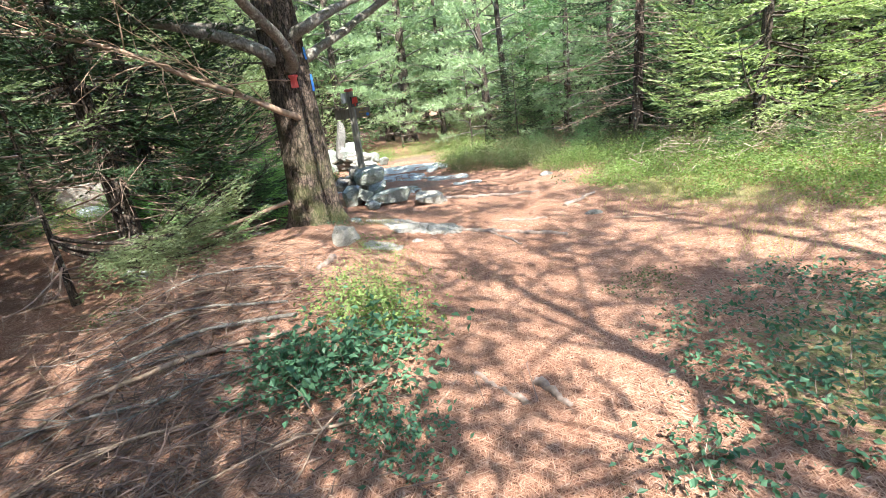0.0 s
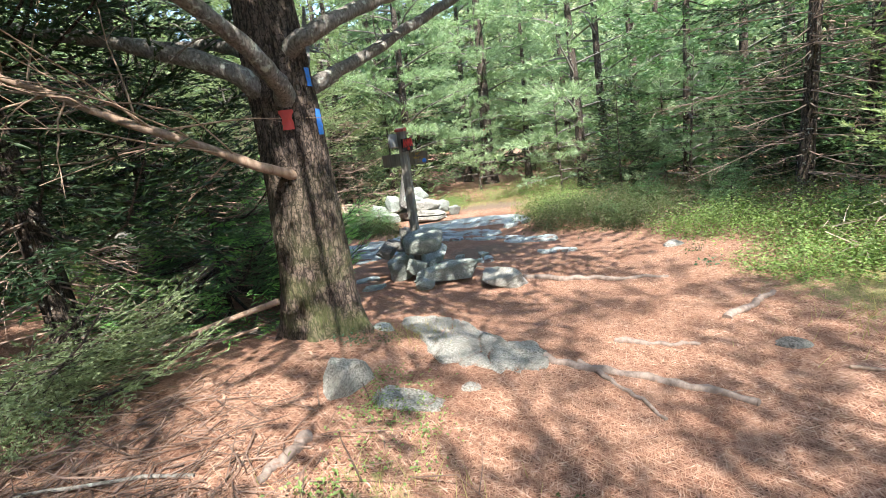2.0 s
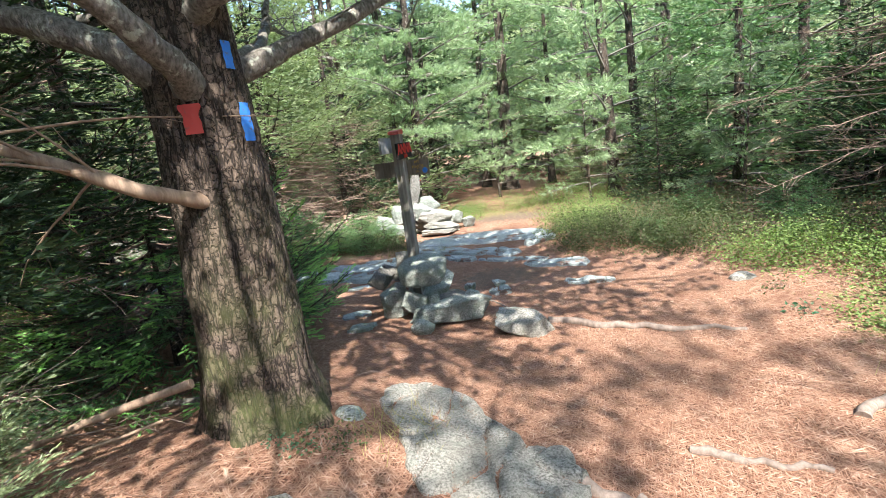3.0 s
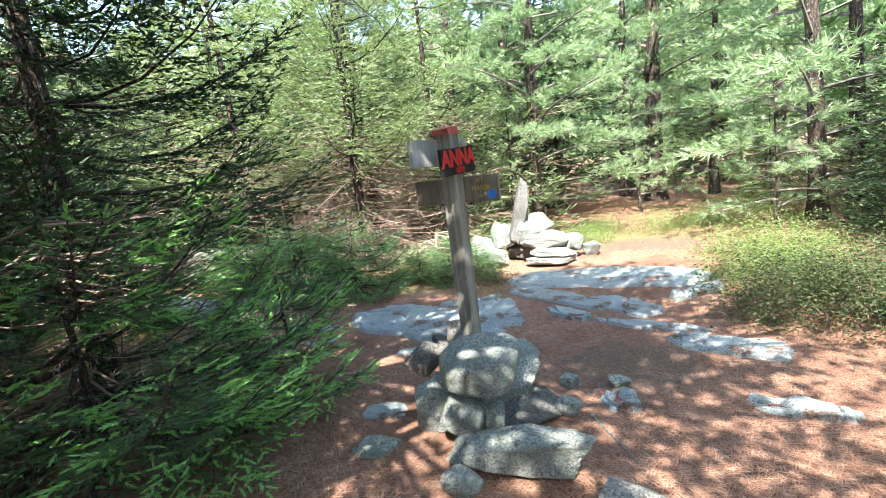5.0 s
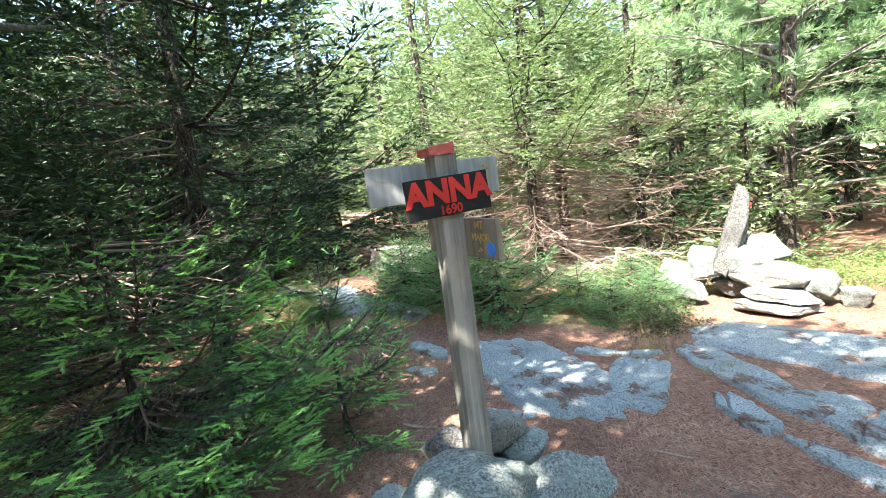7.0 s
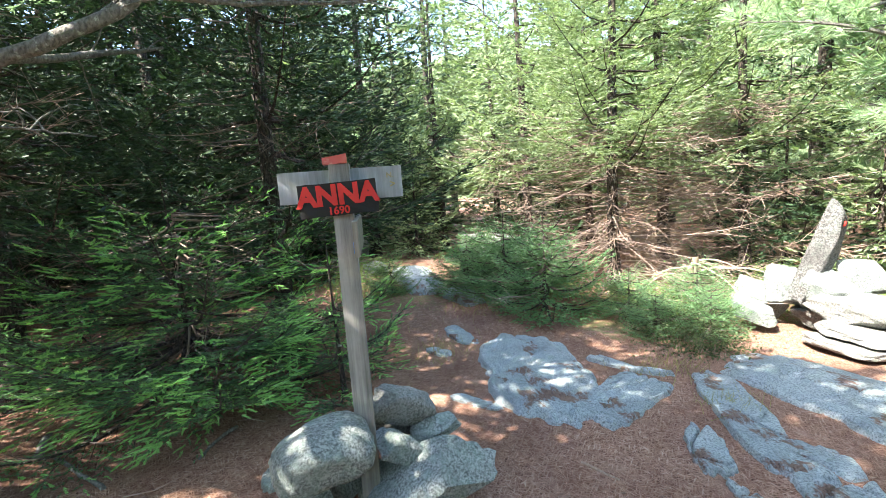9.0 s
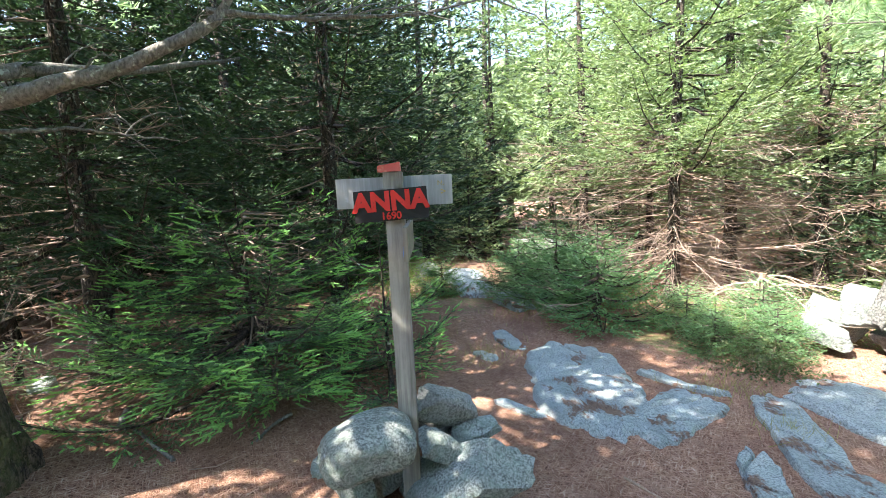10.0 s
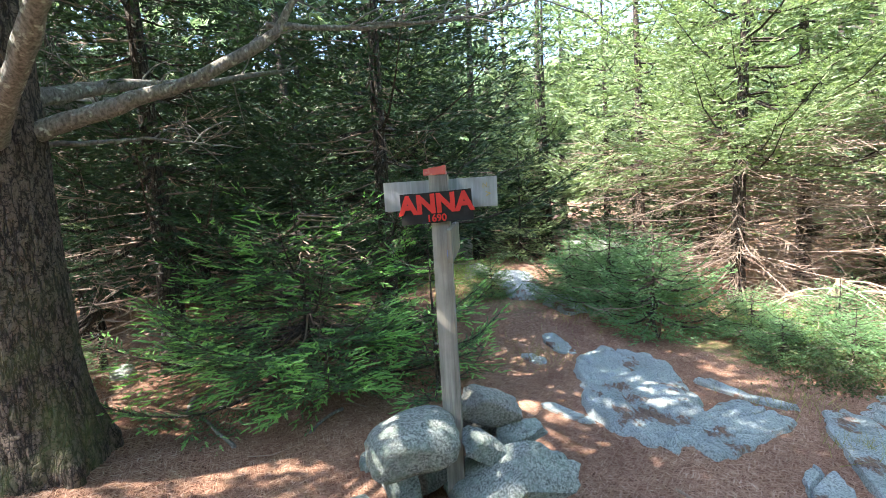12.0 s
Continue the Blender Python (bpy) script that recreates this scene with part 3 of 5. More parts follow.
def pine_crown(sf, sw, rng, origin, d, L, tuft=(26, 0.10, 0.004), sub=7):
    """A pine limb's spray: side twigs that end in soft brushes of long needles."""
    tip = np.asarray(origin) + d * L
    ax = bend(origin, tip, -0.05 * L, 8, 0.02, rng)
    tube(sw, ax[:: 1 if tuft[1] < 0.15 else 2], [0.008 + 0.012 * L, 0.004], 5 if tuft[1] < 0.15 else 3)
    P, D = [], []
    for u in np.linspace(0.35, 1, sub):
        c = np.array([np.interp(u, np.linspace(0, 1, 8), ax[:, i]) for i in range(3)])
        for sg in (-1, 1):
            tl = 0.42 * L * (1.15 - u) * rng.uniform(0.6, 1.2) + 0.08
            e = unit(d + sg * unit(np.cross(d, [0, 0, 1])) * rng.uniform(0.5, 1.1) + np.array([0, 0, rng.uniform(-0.1, 0.35)]))
            if tuft[1] < 0.15:
                sticks(sw, np.array([c]), np.array([e]), [tl], [0.004], rng)
            k = max(2, int(tl / 0.10))
            q = np.linspace(0.35, 1, k) * tl
            P.append(c + e * q[:, None] + rng.normal(0, 0.03, (k, 3)))
            D.append(unit(e[None] + rng.normal(0, 0.35, (k, 3)) + np.array([0, 0, 0.15])))
    P, D = np.concatenate(P), np.concatenate(D)
    needles(sf, P, D, np.full(len(P), 0.05), tuft[0], tuft[1], tuft[2], 0.95, rng, 0.1)


def pine(at, h, r, seed, boughs, low, tuft, reach=2.0, dead=8, label="", group="", sub=6, foliage=None):
    rng = np.random.default_rng(seed)
    thing = new("pine_tree")
    _, p = trunk_part(thing, h, r, M_BARK_SPRUCE, rng, (rng.normal(0, 0.015), rng.normal(0, 0.015)))
    sf, sw, sd = Soup(), Soup(), Soup()
    for k in range(boughs):
        z = low + (h - low - 0.2) * ((k + rng.uniform(0, 1)) / boughs)
        L = max(0.4, reach * (1 - 0.75 * (z / h)) * rng.uniform(0.65, 1.15))
        a = k * 2.39996 + rng.uniform(-0.4, 0.4)
        d = unit(np.array([math.cos(a), math.sin(a), rng.uniform(-0.1, 0.3)]))
        pine_crown(sf, sw, rng, [np.interp(z, p[:, 2], p[:, 0]), np.interp(z, p[:, 2], p[:, 1]), z], d, L, tuft, sub)
    dead_branches(sd, rng, dead, 0.4, low + 1.0, 1.2)
    part("branchwork", sw, M_BARK_LIMB, thing)
    part("crown", sf, foliage or M_PINE, thing)
    if dead:
        part("deadwood", sd, M_TWIG, thing, "dry brown bare branches")
    thing.matrix_world = pose(at[0], at[1], gz(*at))
    return tagged(thing, label or "young white pine with soft blue-green needles", "tree", group)


# ---------------------------------------------------------------- the big pine beside the path
def big_pine():
    rng = np.random.default_rng(11)
    thing = new("pine_tree")
    bm = bmesh.new()
    na, nr, h = 170, 330, 5.2
    base = Vector((-1.38, 5.24, gz(-1.38, 5.24)))
    rows = []
    for i in range(nr):
        z = -0.15 + h * (i / (nr - 1)) ** 1.15
        r0 = 0.262 - 0.024 * z + 0.055 * math.exp(-max(z, 0) / 0.2)
        if z > 2.1:
            r0 -= 0.02 * (z - 2.1)
        cx, cy = -0.012 * z + 0.02 * math.sin(z * 1.3), 0.015 * z
        row = []
        for j in range(na):
            a = 2 * math.pi * j / na
            root = 0.07 * math.exp(-max(z, 0) / 0.22) * max(0, math.cos(a * 5 + 0.8)) ** 2
            c = Vector((math.cos(a) * 0.26, math.sin(a) * 0.26, z))
            w = noise.noise_vector(c * 6) * 0.03
            q = Vector(((c.x + w.x) * 22, (c.y + w.y) * 22, (z + w.z) * 4.4))
            crack = min(1.0, abs(noise.noise(q)) / 0.16, (abs(noise.noise(Vector((q.x * 0.8, q.y * 0.8, q.z * 3.2 + 7)))) + 0.06) / 0.16)
            k = r0 + root + 0.017 * (crack ** 0.6 - 1) + 0.004 * noise.noise(q * 2.3) + 0.012 * noise.noise(c * 3)
            row.append(bm.verts.new((cx + math.cos(a) * k, cy + math.sin(a) * k, z)))
        rows.append(row)
    for i in range(nr - 1):
        for j in range(na):
            bm.faces.new((rows[i][j], rows[i][(j + 1) % na], rows[i + 1][(j + 1) % na], rows[i + 1][j]))
    part("trunk", bm, M_BARK_PINE, thing, "furrowed grey-brown bark, mossy at the foot", smooth=True)
    s = Soup()
    tube(s, bend((-0.06, 0.06, 4.9), (-0.2, 0.2, 7.2), 0, 10, 0.03, rng), [0.16, 0.03], 12)
    part("upper_trunk", s, M_BARK_PINE, thing, smooth=True)
    B = np.array(base)

    def limb(pts, rad, mat_, label="", twigs=0, tl=0.5, sides=10):
        s_ = Soup()
        pts = np.asarray(pts, float) - B
        t = np.linspace(0, 1, len(pts))
        tt = np.linspace(0, 1, 26)
        sm = np.stack([np.interp(tt, t, pts[:, i]) for i in range(3)], -1)
        for _ in range(3):
            sm[1:-1] = (sm[:-2] + 2 * sm[1:-1] + sm[2:]) / 4
        sm[1:] += np.cumsum(rng.normal(0, 0.006, (25, 3)), 0)
        rr = np.interp(tt, np.linspace(0, 1, len(rad)), rad) * (1 + rng.normal(0, 0.05, 26))
        tube(s_, sm, rr, sides)
        if twigs:
            u = rng.uniform(0.25, 1.0, twigs)
            p = np.stack([np.interp(u, tt, sm[:, i]) for i in range(3)], -1)
            d = unit(unit(sm[-1] - sm[0])[None] * 0.8 + rng.normal(0, 0.6, (twigs, 3)))
            ln = rng.uniform(0.3, 1, twigs) * tl
            for a_, b_, c_ in zip(p, d, ln):
                ax = bend(a_, a_ + b_ * c_, -0.05, 7, 0.02, rng)
                tube(s_, ax, [0.007, 0.002], 5)
                m_ = 5
                v_ = rng.uniform(0.3, 0.9, m_)
                q_ = np.stack([np.interp(v_, np.linspace(0, 1, 7), ax[:, i]) for i in range(3)], -1)
                sticks(s_, q_, unit(b_[None] + rng.normal(0, 0.6, (m_, 3))), rng.uniform(0.1, 0.35, m_) * c_, np.full(m_, 0.0025), rng)
        part("limb", s_, mat_, thing, label, smooth=True)

    limb([(-1.30, 5.10, 1.45), (-1.42, 4.84, 1.55), (-2.06, 4.55, 1.90), (-2.58, 4.32, 2.20), (-3.6, 4.1, 2.45)], [0.036, 0.030, 0.024, 0.018, 0.008], M_DEADWOOD, "bare pale dead limb", 34, 1.1)
    limb([(-1.36, 5.2, 1.92), (-1.55, 5.02, 2.12), (-2.2, 4.9, 2.38), (-3.2, 4.9, 2.6), (-4.6, 4.7, 2.9)], [0.085, 0.07, 0.05, 0.035, 0.015], M_BARK_LIMB, "", 10, 0.9)
    limb([(-1.3, 5.1, 1.95), (-1.22, 4.88, 2.06), (-1.30, 4.5, 2.30), (-1.45, 3.9, 2.65), (-1.6, 3.0, 3.1)], [0.07, 0.055, 0.045, 0.035, 0.015], M_BARK_LIMB, "", 6, 0.7)
    limb([(-1.35, 5.25, 1.95), (-1.14, 5.55, 2.14), (-0.80, 6.05, 2.42), (-0.35, 6.7, 2.80), (0.2, 7.5, 3.3)], [0.07, 0.052, 0.045, 0.04, 0.03], M_BARK_LIMB, "", 5, 0.8)
    limb([(-1.35, 5.2, 2.2), (-1.05, 5.10, 2.32), (-0.75, 5.45, 2.50), (-0.44, 5.9, 2.68), (0.4, 6.6, 3.2)], [0.075, 0.055, 0.045, 0.035, 0.02], M_BARK_LIMB, "", 5, 0.8)
    limb([(-1.40, 5.3, 2.02), (-1.44, 5.52, 2.14), (-1.50, 5.95, 2.30), (-1.62, 6.35, 2.47), (-1.72, 6.66, 2.70), (-1.75, 6.85, 3.1)], [0.065, 0.05, 0.042, 0.036, 0.03, 0.014], M_BARK_LIMB, "grey limb spotted with lichen", 3, 0.5)
    limb([(-1.72, 6.64, 2.68), (-1.95, 7.2, 2.72), (-2.1, 7.9, 2.80), (-2.2, 8.6, 3.0)], [0.02, 0.014, 0.009, 0.004], M_BARK_LIMB, "", 16, 0.9)
    limb([(-1.45, 5.35, 2.25), (-1.9, 5.5, 2.45), (-2.6, 5.9, 2.62), (-3.4, 6.4, 2.9)], [0.055, 0.045, 0.03, 0.012], M_BARK_LIMB, "", 6, 0.8)
    limb([(-1.6, 5.36, 2.05), (-2.0, 5.75, 2.12), (-2.5, 6.1, 2.10)], [0.016, 0.010, 0.004], M_BARK_LIMB, "", 5, 0.5)
    limb([(-1.4, 5.2, 2.9), (-1.9, 4.6, 3.2), (-2.8, 3.9, 3.6)], [0.06, 0.04, 0.012], M_BARK_LIMB, "", 5, 0.8)
    limb([(-1.4, 5.2, 3.1), (-0.5, 5.1, 3.5), (0.7, 5.0, 3.9)], [0.06, 0.04, 0.012], M_BARK_LIMB, "", 5, 0.8)
    sf, sw = Soup(), Soup()
    # Limb lengths set to shade the post and let sun reach the seedlings.
    for k in range(58):
        z = 2.85 + 4.1 * ((k + rng.uniform(0, 1)) / 58) ** 1.4
        a = k * 2.39996
        L = 3.7 * (1 - 0.80 * (z - 2.9) / 4.2) * rng.uniform(0.7, 1.1) * (1.22 if math.cos(a) > 0.2 and z < 5.5 else 1.0) * (0.55 if math.sin(a) > 0.2 and math.cos(a) < 0.2 else 1.0)
        d = unit(np.array([math.cos(a), math.sin(a), rng.uniform(0.0, 0.3)]))
        pine_crown(sf, sw, rng, [-0.05, 0.05, z], d, L, (10, 0.13, 0.026), 10)
    # Boughs mostly above the view, added to shade the trunk.
    for k in range(9):
        a = rng.uniform(-2.1, -0.2)
        d = unit(np.array([math.cos(a), math.sin(a), rng.uniform(0.0, 0.22)]))
        pine_crown(sf, sw, rng, [-0.05, 0.05, rng.uniform(2.95, 3.9)], d, rng.uniform(1.8, 3.2), (10, 0.13, 0.026), 9)
    # Boughs mostly above the view, added to shade the ground round the post.
    for k in range(22):
        a = rng.uniform(-0.5, 0.75)
        d = unit(np.array([math.cos(a), math.sin(a), rng.uniform(0.0, 0.18)]))
        pine_crown(sf, sw, rng, [-0.05, 0.05, rng.uniform(3.2, 5.2)], d, rng.uniform(2.0, 3.9), (10, 0.13, 0.026), 9)
    part("branchwork", sw, M_BARK_LIMB, thing)
    part("crown", sf, M_PINE, thing, "soft blue-green needles")
    # painted trail blazes on the bark
    for nm, a0, z0, hw, hh, m_, lb in (("trail_blaze", -66, 1.815, 0.04, 0.062, M_BLAZE, "red painted blaze on the bark"),
                                       ("trail_blaze", -8, 1.79, 0.035, 0.085, M_BLUE, "blue painted blaze on the bark"),
                                       ("trail_blaze", -12, 2.08, 0.03, 0.06, M_BLUE, "blue painted blaze on the bark")):
        s_ = Soup()
        nu, nv = 14, 20
        vv = []
        for j in range(nv):
            for i in range(nu):
                z = z0 - base.z + hh * (2 * j / (nv - 1) - 1)
                a = radians(a0) + hw / 0.22 * (2 * i / (nu - 1) - 1) * (0.85 + 0.35 * noise.noise(Vector((z * 22, a0, 0)))) + 0.05 * noise.noise(Vector((z * 9, a0, 4)))
                r0 = 0.262 - 0.024 * z + 0.012
                cx, cy = -0.012 * z + 0.02 * math.sin(z * 1.3), 0.015 * z
                c = Vector((math.cos(a) * 0.26, math.sin(a) * 0.26, z))
                r0 += 0.012 * noise.noise(c * 3) + 0.0015 * noise.noise(c * 60)
                vv.append((cx + math.cos(a) * r0, cy + math.sin(a) * r0, z))
        i, j = np.meshgrid(np.arange(nu - 1), np.arange(nv - 1))
        b0 = (j * nu + i).ravel()
        s_.add(vv, np.stack([b0, b0 + 1, b0 + 1 + nu, b0 + nu], -1))
        part(nm, s_, m_, thing, lb, smooth=True)
    thing.location = base
    tagged(thing, "large old pine with furrowed bark, bare lower limbs and painted blazes", "tree")


big_pine()


# ---------------------------------------------------------------- the signpost
def box(lo, hi, bevel=0.003, cuts=0, jag=0.0, seed=0):
    bm = bmesh.new()
    bmesh.ops.create_cube(bm, size=1)
    for v in bm.verts:
        v.co = Vector([lo[i] + (v.co[i] + 0.5) * (hi[i] - lo[i]) for i in range(3)])
    if cuts:
        bmesh.ops.subdivide_edges(bm, edges=bm.edges[:], cuts=cuts, use_grid_fill=True)
        for v in bm.verts:
            v.co += noise.noise_vector(v.co * 25 + Vector((seed, 0, 0))) * jag
    elif bevel:
        bmesh.ops.bevel(bm, geom=bm.edges[:], offset=bevel, segments=2, profile=0.6, affect="EDGES")
    return bm


def letters(name, text, size, material, parent, m, label="", extrude=0.002, bold=0.0, shear=0.0):
    cu = bpy.data.curves.new(name, "FONT")
    cu.body, cu.size, cu.extrude, cu.offset, cu.shear = text, size, extrude, bold, shear
    cu.align_x, cu.align_y = "CENTER", "CENTER"
    tmp = bpy.data.objects.new("tmp", cu)
    scene.collection.objects.link(tmp)
    me = bpy.data.meshes.new_from_object(tmp.evaluated_get(bpy.context.evaluated_depsgraph_get()))
    bpy.data.objects.remove(tmp)
    ob = part(name, me, material, parent, label)
    ob.matrix_local = m
    return ob


def signpost():
    """Local axes: x faces the +x side of the place, y along the upper boards."""
    thing = new("trail_signpost")
    w = 0.0445
    bm = box((-w, -w, -1.0), (w, w, 0.71), 0, 9, 0.0022, 3)
    part("post", bm, M_POST, thing, "weathered grey square timber")
    up = part("upper_board", box((-w - 0.022, -0.285, 0.545), (-w - 0.001, 0.28, 0.69), 0.002), M_BOARD, thing, "silvered blank-faced board")
    letters("lettering", "N.", 0.035, M_YELLOW, up, pose(-w + 0.0005, 0.225, 0.648, 90, 0, 90), "faint yellow letter", 0.001)
    letters("arrow", ">", 0.05, M_YELLOW, up, pose(-w + 0.0005, 0.235, 0.605, 90, 0, 90), "faint yellow arrow", 0.001)
    an = part("name_board", box((w + 0.001, -0.165, 0.485), (w + 0.022, 0.178, 0.63), 0, 7, 0.0035, 9), M_BLACK, thing, "black painted board with rough edges")
    an.matrix_local = pose(0, 0, 0, 2.0, 0, 0)
    letters("lettering", "ANNA", 0.121, M_RED, an, pose(w + 0.0255, 0.006, 0.572, 90, 0, 90), "red hand-painted letters", 0.0015, 0.0055)
    letters("number", "1690", 0.048, M_RED, an, pose(w + 0.0255, 0.004, 0.506, 90, 0, 90), "red hand-painted number", 0.0015, 0.001)
    lo = part("lower_board", box((-0.30, w + 0.001, 0.315), (0.265, w + 0.022, 0.462), 0.002), M_BOARD_DARK, thing, "brown-grey board with faint lettering")
    f = w + 0.0005
    letters("lettering", "MT", 0.04, M_YELLOW, lo, pose(0.15, f, 0.437, 90, 0, 0), "yellow letters", 0.001, 0.0006)
    letters("lettering", "MAJOR", 0.04, M_YELLOW, lo, pose(0.155, f, 0.392, 90, 0, 0), "yellow letters", 0.001, 0.0006)
    letters("arrow", "->", 0.035, M_YELLOW, lo, pose(0.145, f, 0.345, 90, 0, 0), "yellow arrow", 0.001, 0.0006)
    bm = bmesh.new()
    bmesh.ops.create_circle(bm, cap_ends=True, radius=0.026, segments=20)
    r = bmesh.ops.extrude_face_region(bm, geom=bm.faces[:])
    bmesh.ops.translate(bm, verts=[v for v in r["geom"] if isinstance(v, bmesh.types.BMVert)], vec=(0, 0, 0.002))
    d = part("blue_dot", bm, M_BLUE, lo, "round blue painted dot")
    d.matrix_local = pose(0.222, f, 0.352, 90, 0, 0)
    cap = box((-0.055, -0.066, 0.711), (0.052, 0.035, 0.738), 0, 4, 0.004, 5)
    for v in cap.verts:
        v.co.z += 0.16 * (v.co.y + 0.066) if v.co.z > 0.72 else 0
    c = part("cap_block", cap, M_ORANGE, thing, "small red-painted wood block on top")
    hook = Soup()
    tube(hook, [(-0.02, 0.05, 0.47), (-0.02, 0.066, 0.475), (0.02, 0.066, 0.475)], [0.004, 0.004], 6)
    part("bracket", hook, M_BOARD, thing, "small pale metal bracket")
    thing.matrix_world = pose(-1.135, 7.59, 1.02, 0, 0, -6)
    tagged(thing, "grey timber trail signpost with three boards among stones", "signpost")


signpost()

PILE = "stones round the signpost"
for a in (
    ("boulder", (-1.0, 7.38, 0.45), (0.50, 0.45, 0.255), (4, -8, 10), 21, M_ROCK, "rounded grey-green lichened boulder resting on other stones", dict(planes=5, rough=0.05, square=3.2)),
    ("rock", (-0.71, 7.14, 0.14), (0.78, 0.27, 0.26), (3, -3, 13), 22, M_ROCK, "long flat grey stone lying on needles", dict(boxy=1)),
    ("rock", (-0.95, 6.92, 0.06), (0.22, 0.16, 0.15), (0, 0, 15), 23, M_ROCK, "small rounded grey stone", dict(planes=6)),
    ("rock", (-1.56, 7.66, 0.30), (0.26, 0.22, 0.20), (15, 10, 0), 24, M_ROCK_DARK, "dark blue-grey stone on the pile", dict(boxy=1)),
    ("rock", (-1.34, 7.44, 0.16), (0.36, 0.28, 0.36), (10, -18, 30), 25, M_ROCK, "angular lichened stone in the pile", dict(boxy=1)),
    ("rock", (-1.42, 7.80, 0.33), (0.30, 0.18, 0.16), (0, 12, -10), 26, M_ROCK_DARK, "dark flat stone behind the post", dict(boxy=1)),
    ("rock", (-1.10, 7.30, 0.16), (0.34, 0.20, 0.24), (0, 20, 25), 27, M_ROCK, "wedge stone under the boulder", dict(boxy=1)),
    ("rock", (-0.94, 7.36, 0.14), (0.12, 0.10, 0.24), (0, 10, 25), 28, M_ROCK, "small upright stone under the boulder", dict(boxy=1)),
    ("rock", (-0.62, 7.72, 0.06), (0.16, 0.13, 0.14), (0, 0, 40), 29, M_ROCK, "small grey stone on needles", dict(planes=7)),
    ("rock", (-1.30, 7.79, 0.46), (0.22, 0.40, 0.22), (-28, 10, 12), 30, M_ROCK_PALE, "pale angular stone leaning in the pile", dict(boxy=1)),
    ("rock", (-1.12, 7.74, 0.34), (0.20, 0.30, 0.15), (-38, 8, 10), 31, M_ROCK, "angular stone wedged beside the post", dict(boxy=1)),
    ("rock", (-1.28, 7.94, 0.31), (0.22, 0.34, 0.11), (10, 10, 5), 32, M_ROCK, "thin flat stone in the pile", dict(boxy=1)),
    ("rock", (-1.02, 7.82, 0.17), (0.42, 0.72, 0.28), (24, 14, -12), 33, M_ROCK, "broad slanting lichened stone in the pile", dict(boxy=1)),
    ("rock", (-1.34, 8.17, 0.07), (0.16, 0.15, 0.16), (0, 0, 10), 34, M_ROCK, "small grey stone beside the pile", dict(planes=7)),
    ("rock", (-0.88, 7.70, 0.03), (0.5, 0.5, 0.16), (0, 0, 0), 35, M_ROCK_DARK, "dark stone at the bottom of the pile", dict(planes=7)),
):
    stone(*a[:7], group=PILE, **a[7])

GREY, PALE = "low blue-grey bedrock breaking through the needles", "sunlit pale granite slab flush with the path"
for k, (x, y, rx, ry, rot, thick) in enumerate((
    (-2.42, 9.05, 0.90, 0.42, -3, 0.05), (-1.70, 9.38, 0.46, 0.23, 118, 0.03), (-2.17, 9.78, 0.34, 0.07, 31, 0.035), (-1.25, 9.95, 0.68, 0.16, -22, 0.035),
    (-0.90, 10.75, 1.12, 0.40, 3, 0.045), (-0.55, 9.78, 0.42, 0.18, -35, 0.03), (-0.25, 9.27, 0.46, 0.09, -8, 0.025), (0.27, 8.90, 0.40, 0.17, -15, 0.03),
    (-1.00, 9.46, 0.26, 0.10, -30, 0.03), (0.10, 10.20, 0.32, 0.09, 46, 0.07), (-3.20, 8.42, 0.17, 0.08, 20, 0.02), (-2.05, 8.42, 0.22, 0.06, 40, 0.02),
    (0.55, 8.05, 0.24, 0.10, -10, 0.03), (-0.35, 7.93, 0.10, 0.15, 20, 0.03), (-1.78, 7.46, 0.15, 0.10, 10, 0.02), (-3.60, 8.75, 0.35, 0.10, 8, 0.02),
)):
    slab((x, y, 0), rx, ry, rot, 41 + k, M_ROCK_BLUE, GREY, thick)
slab((-0.44, 5.36, 0), 0.30, 0.68, 27, 149, M_ROCK_PALE, PALE, 0.022)
slab((0.05, 5.05, 0), 0.18, 0.22, 10, 150, M_ROCK_PALE, PALE, 0.03)
slab((0.02, 6.35, 0), 0.42, 0.55, 10, 51, M_ROCK_PALE, PALE, -0.018)
slab((-0.58, 4.42, 0), 0.20, 0.10, 0, 152, M_ROCK_PALE, PALE, 0.02)
slab((-1.60, 7.10, 0), 0.14, 0.10, 0, 153, M_ROCK, GREY, 0.03)

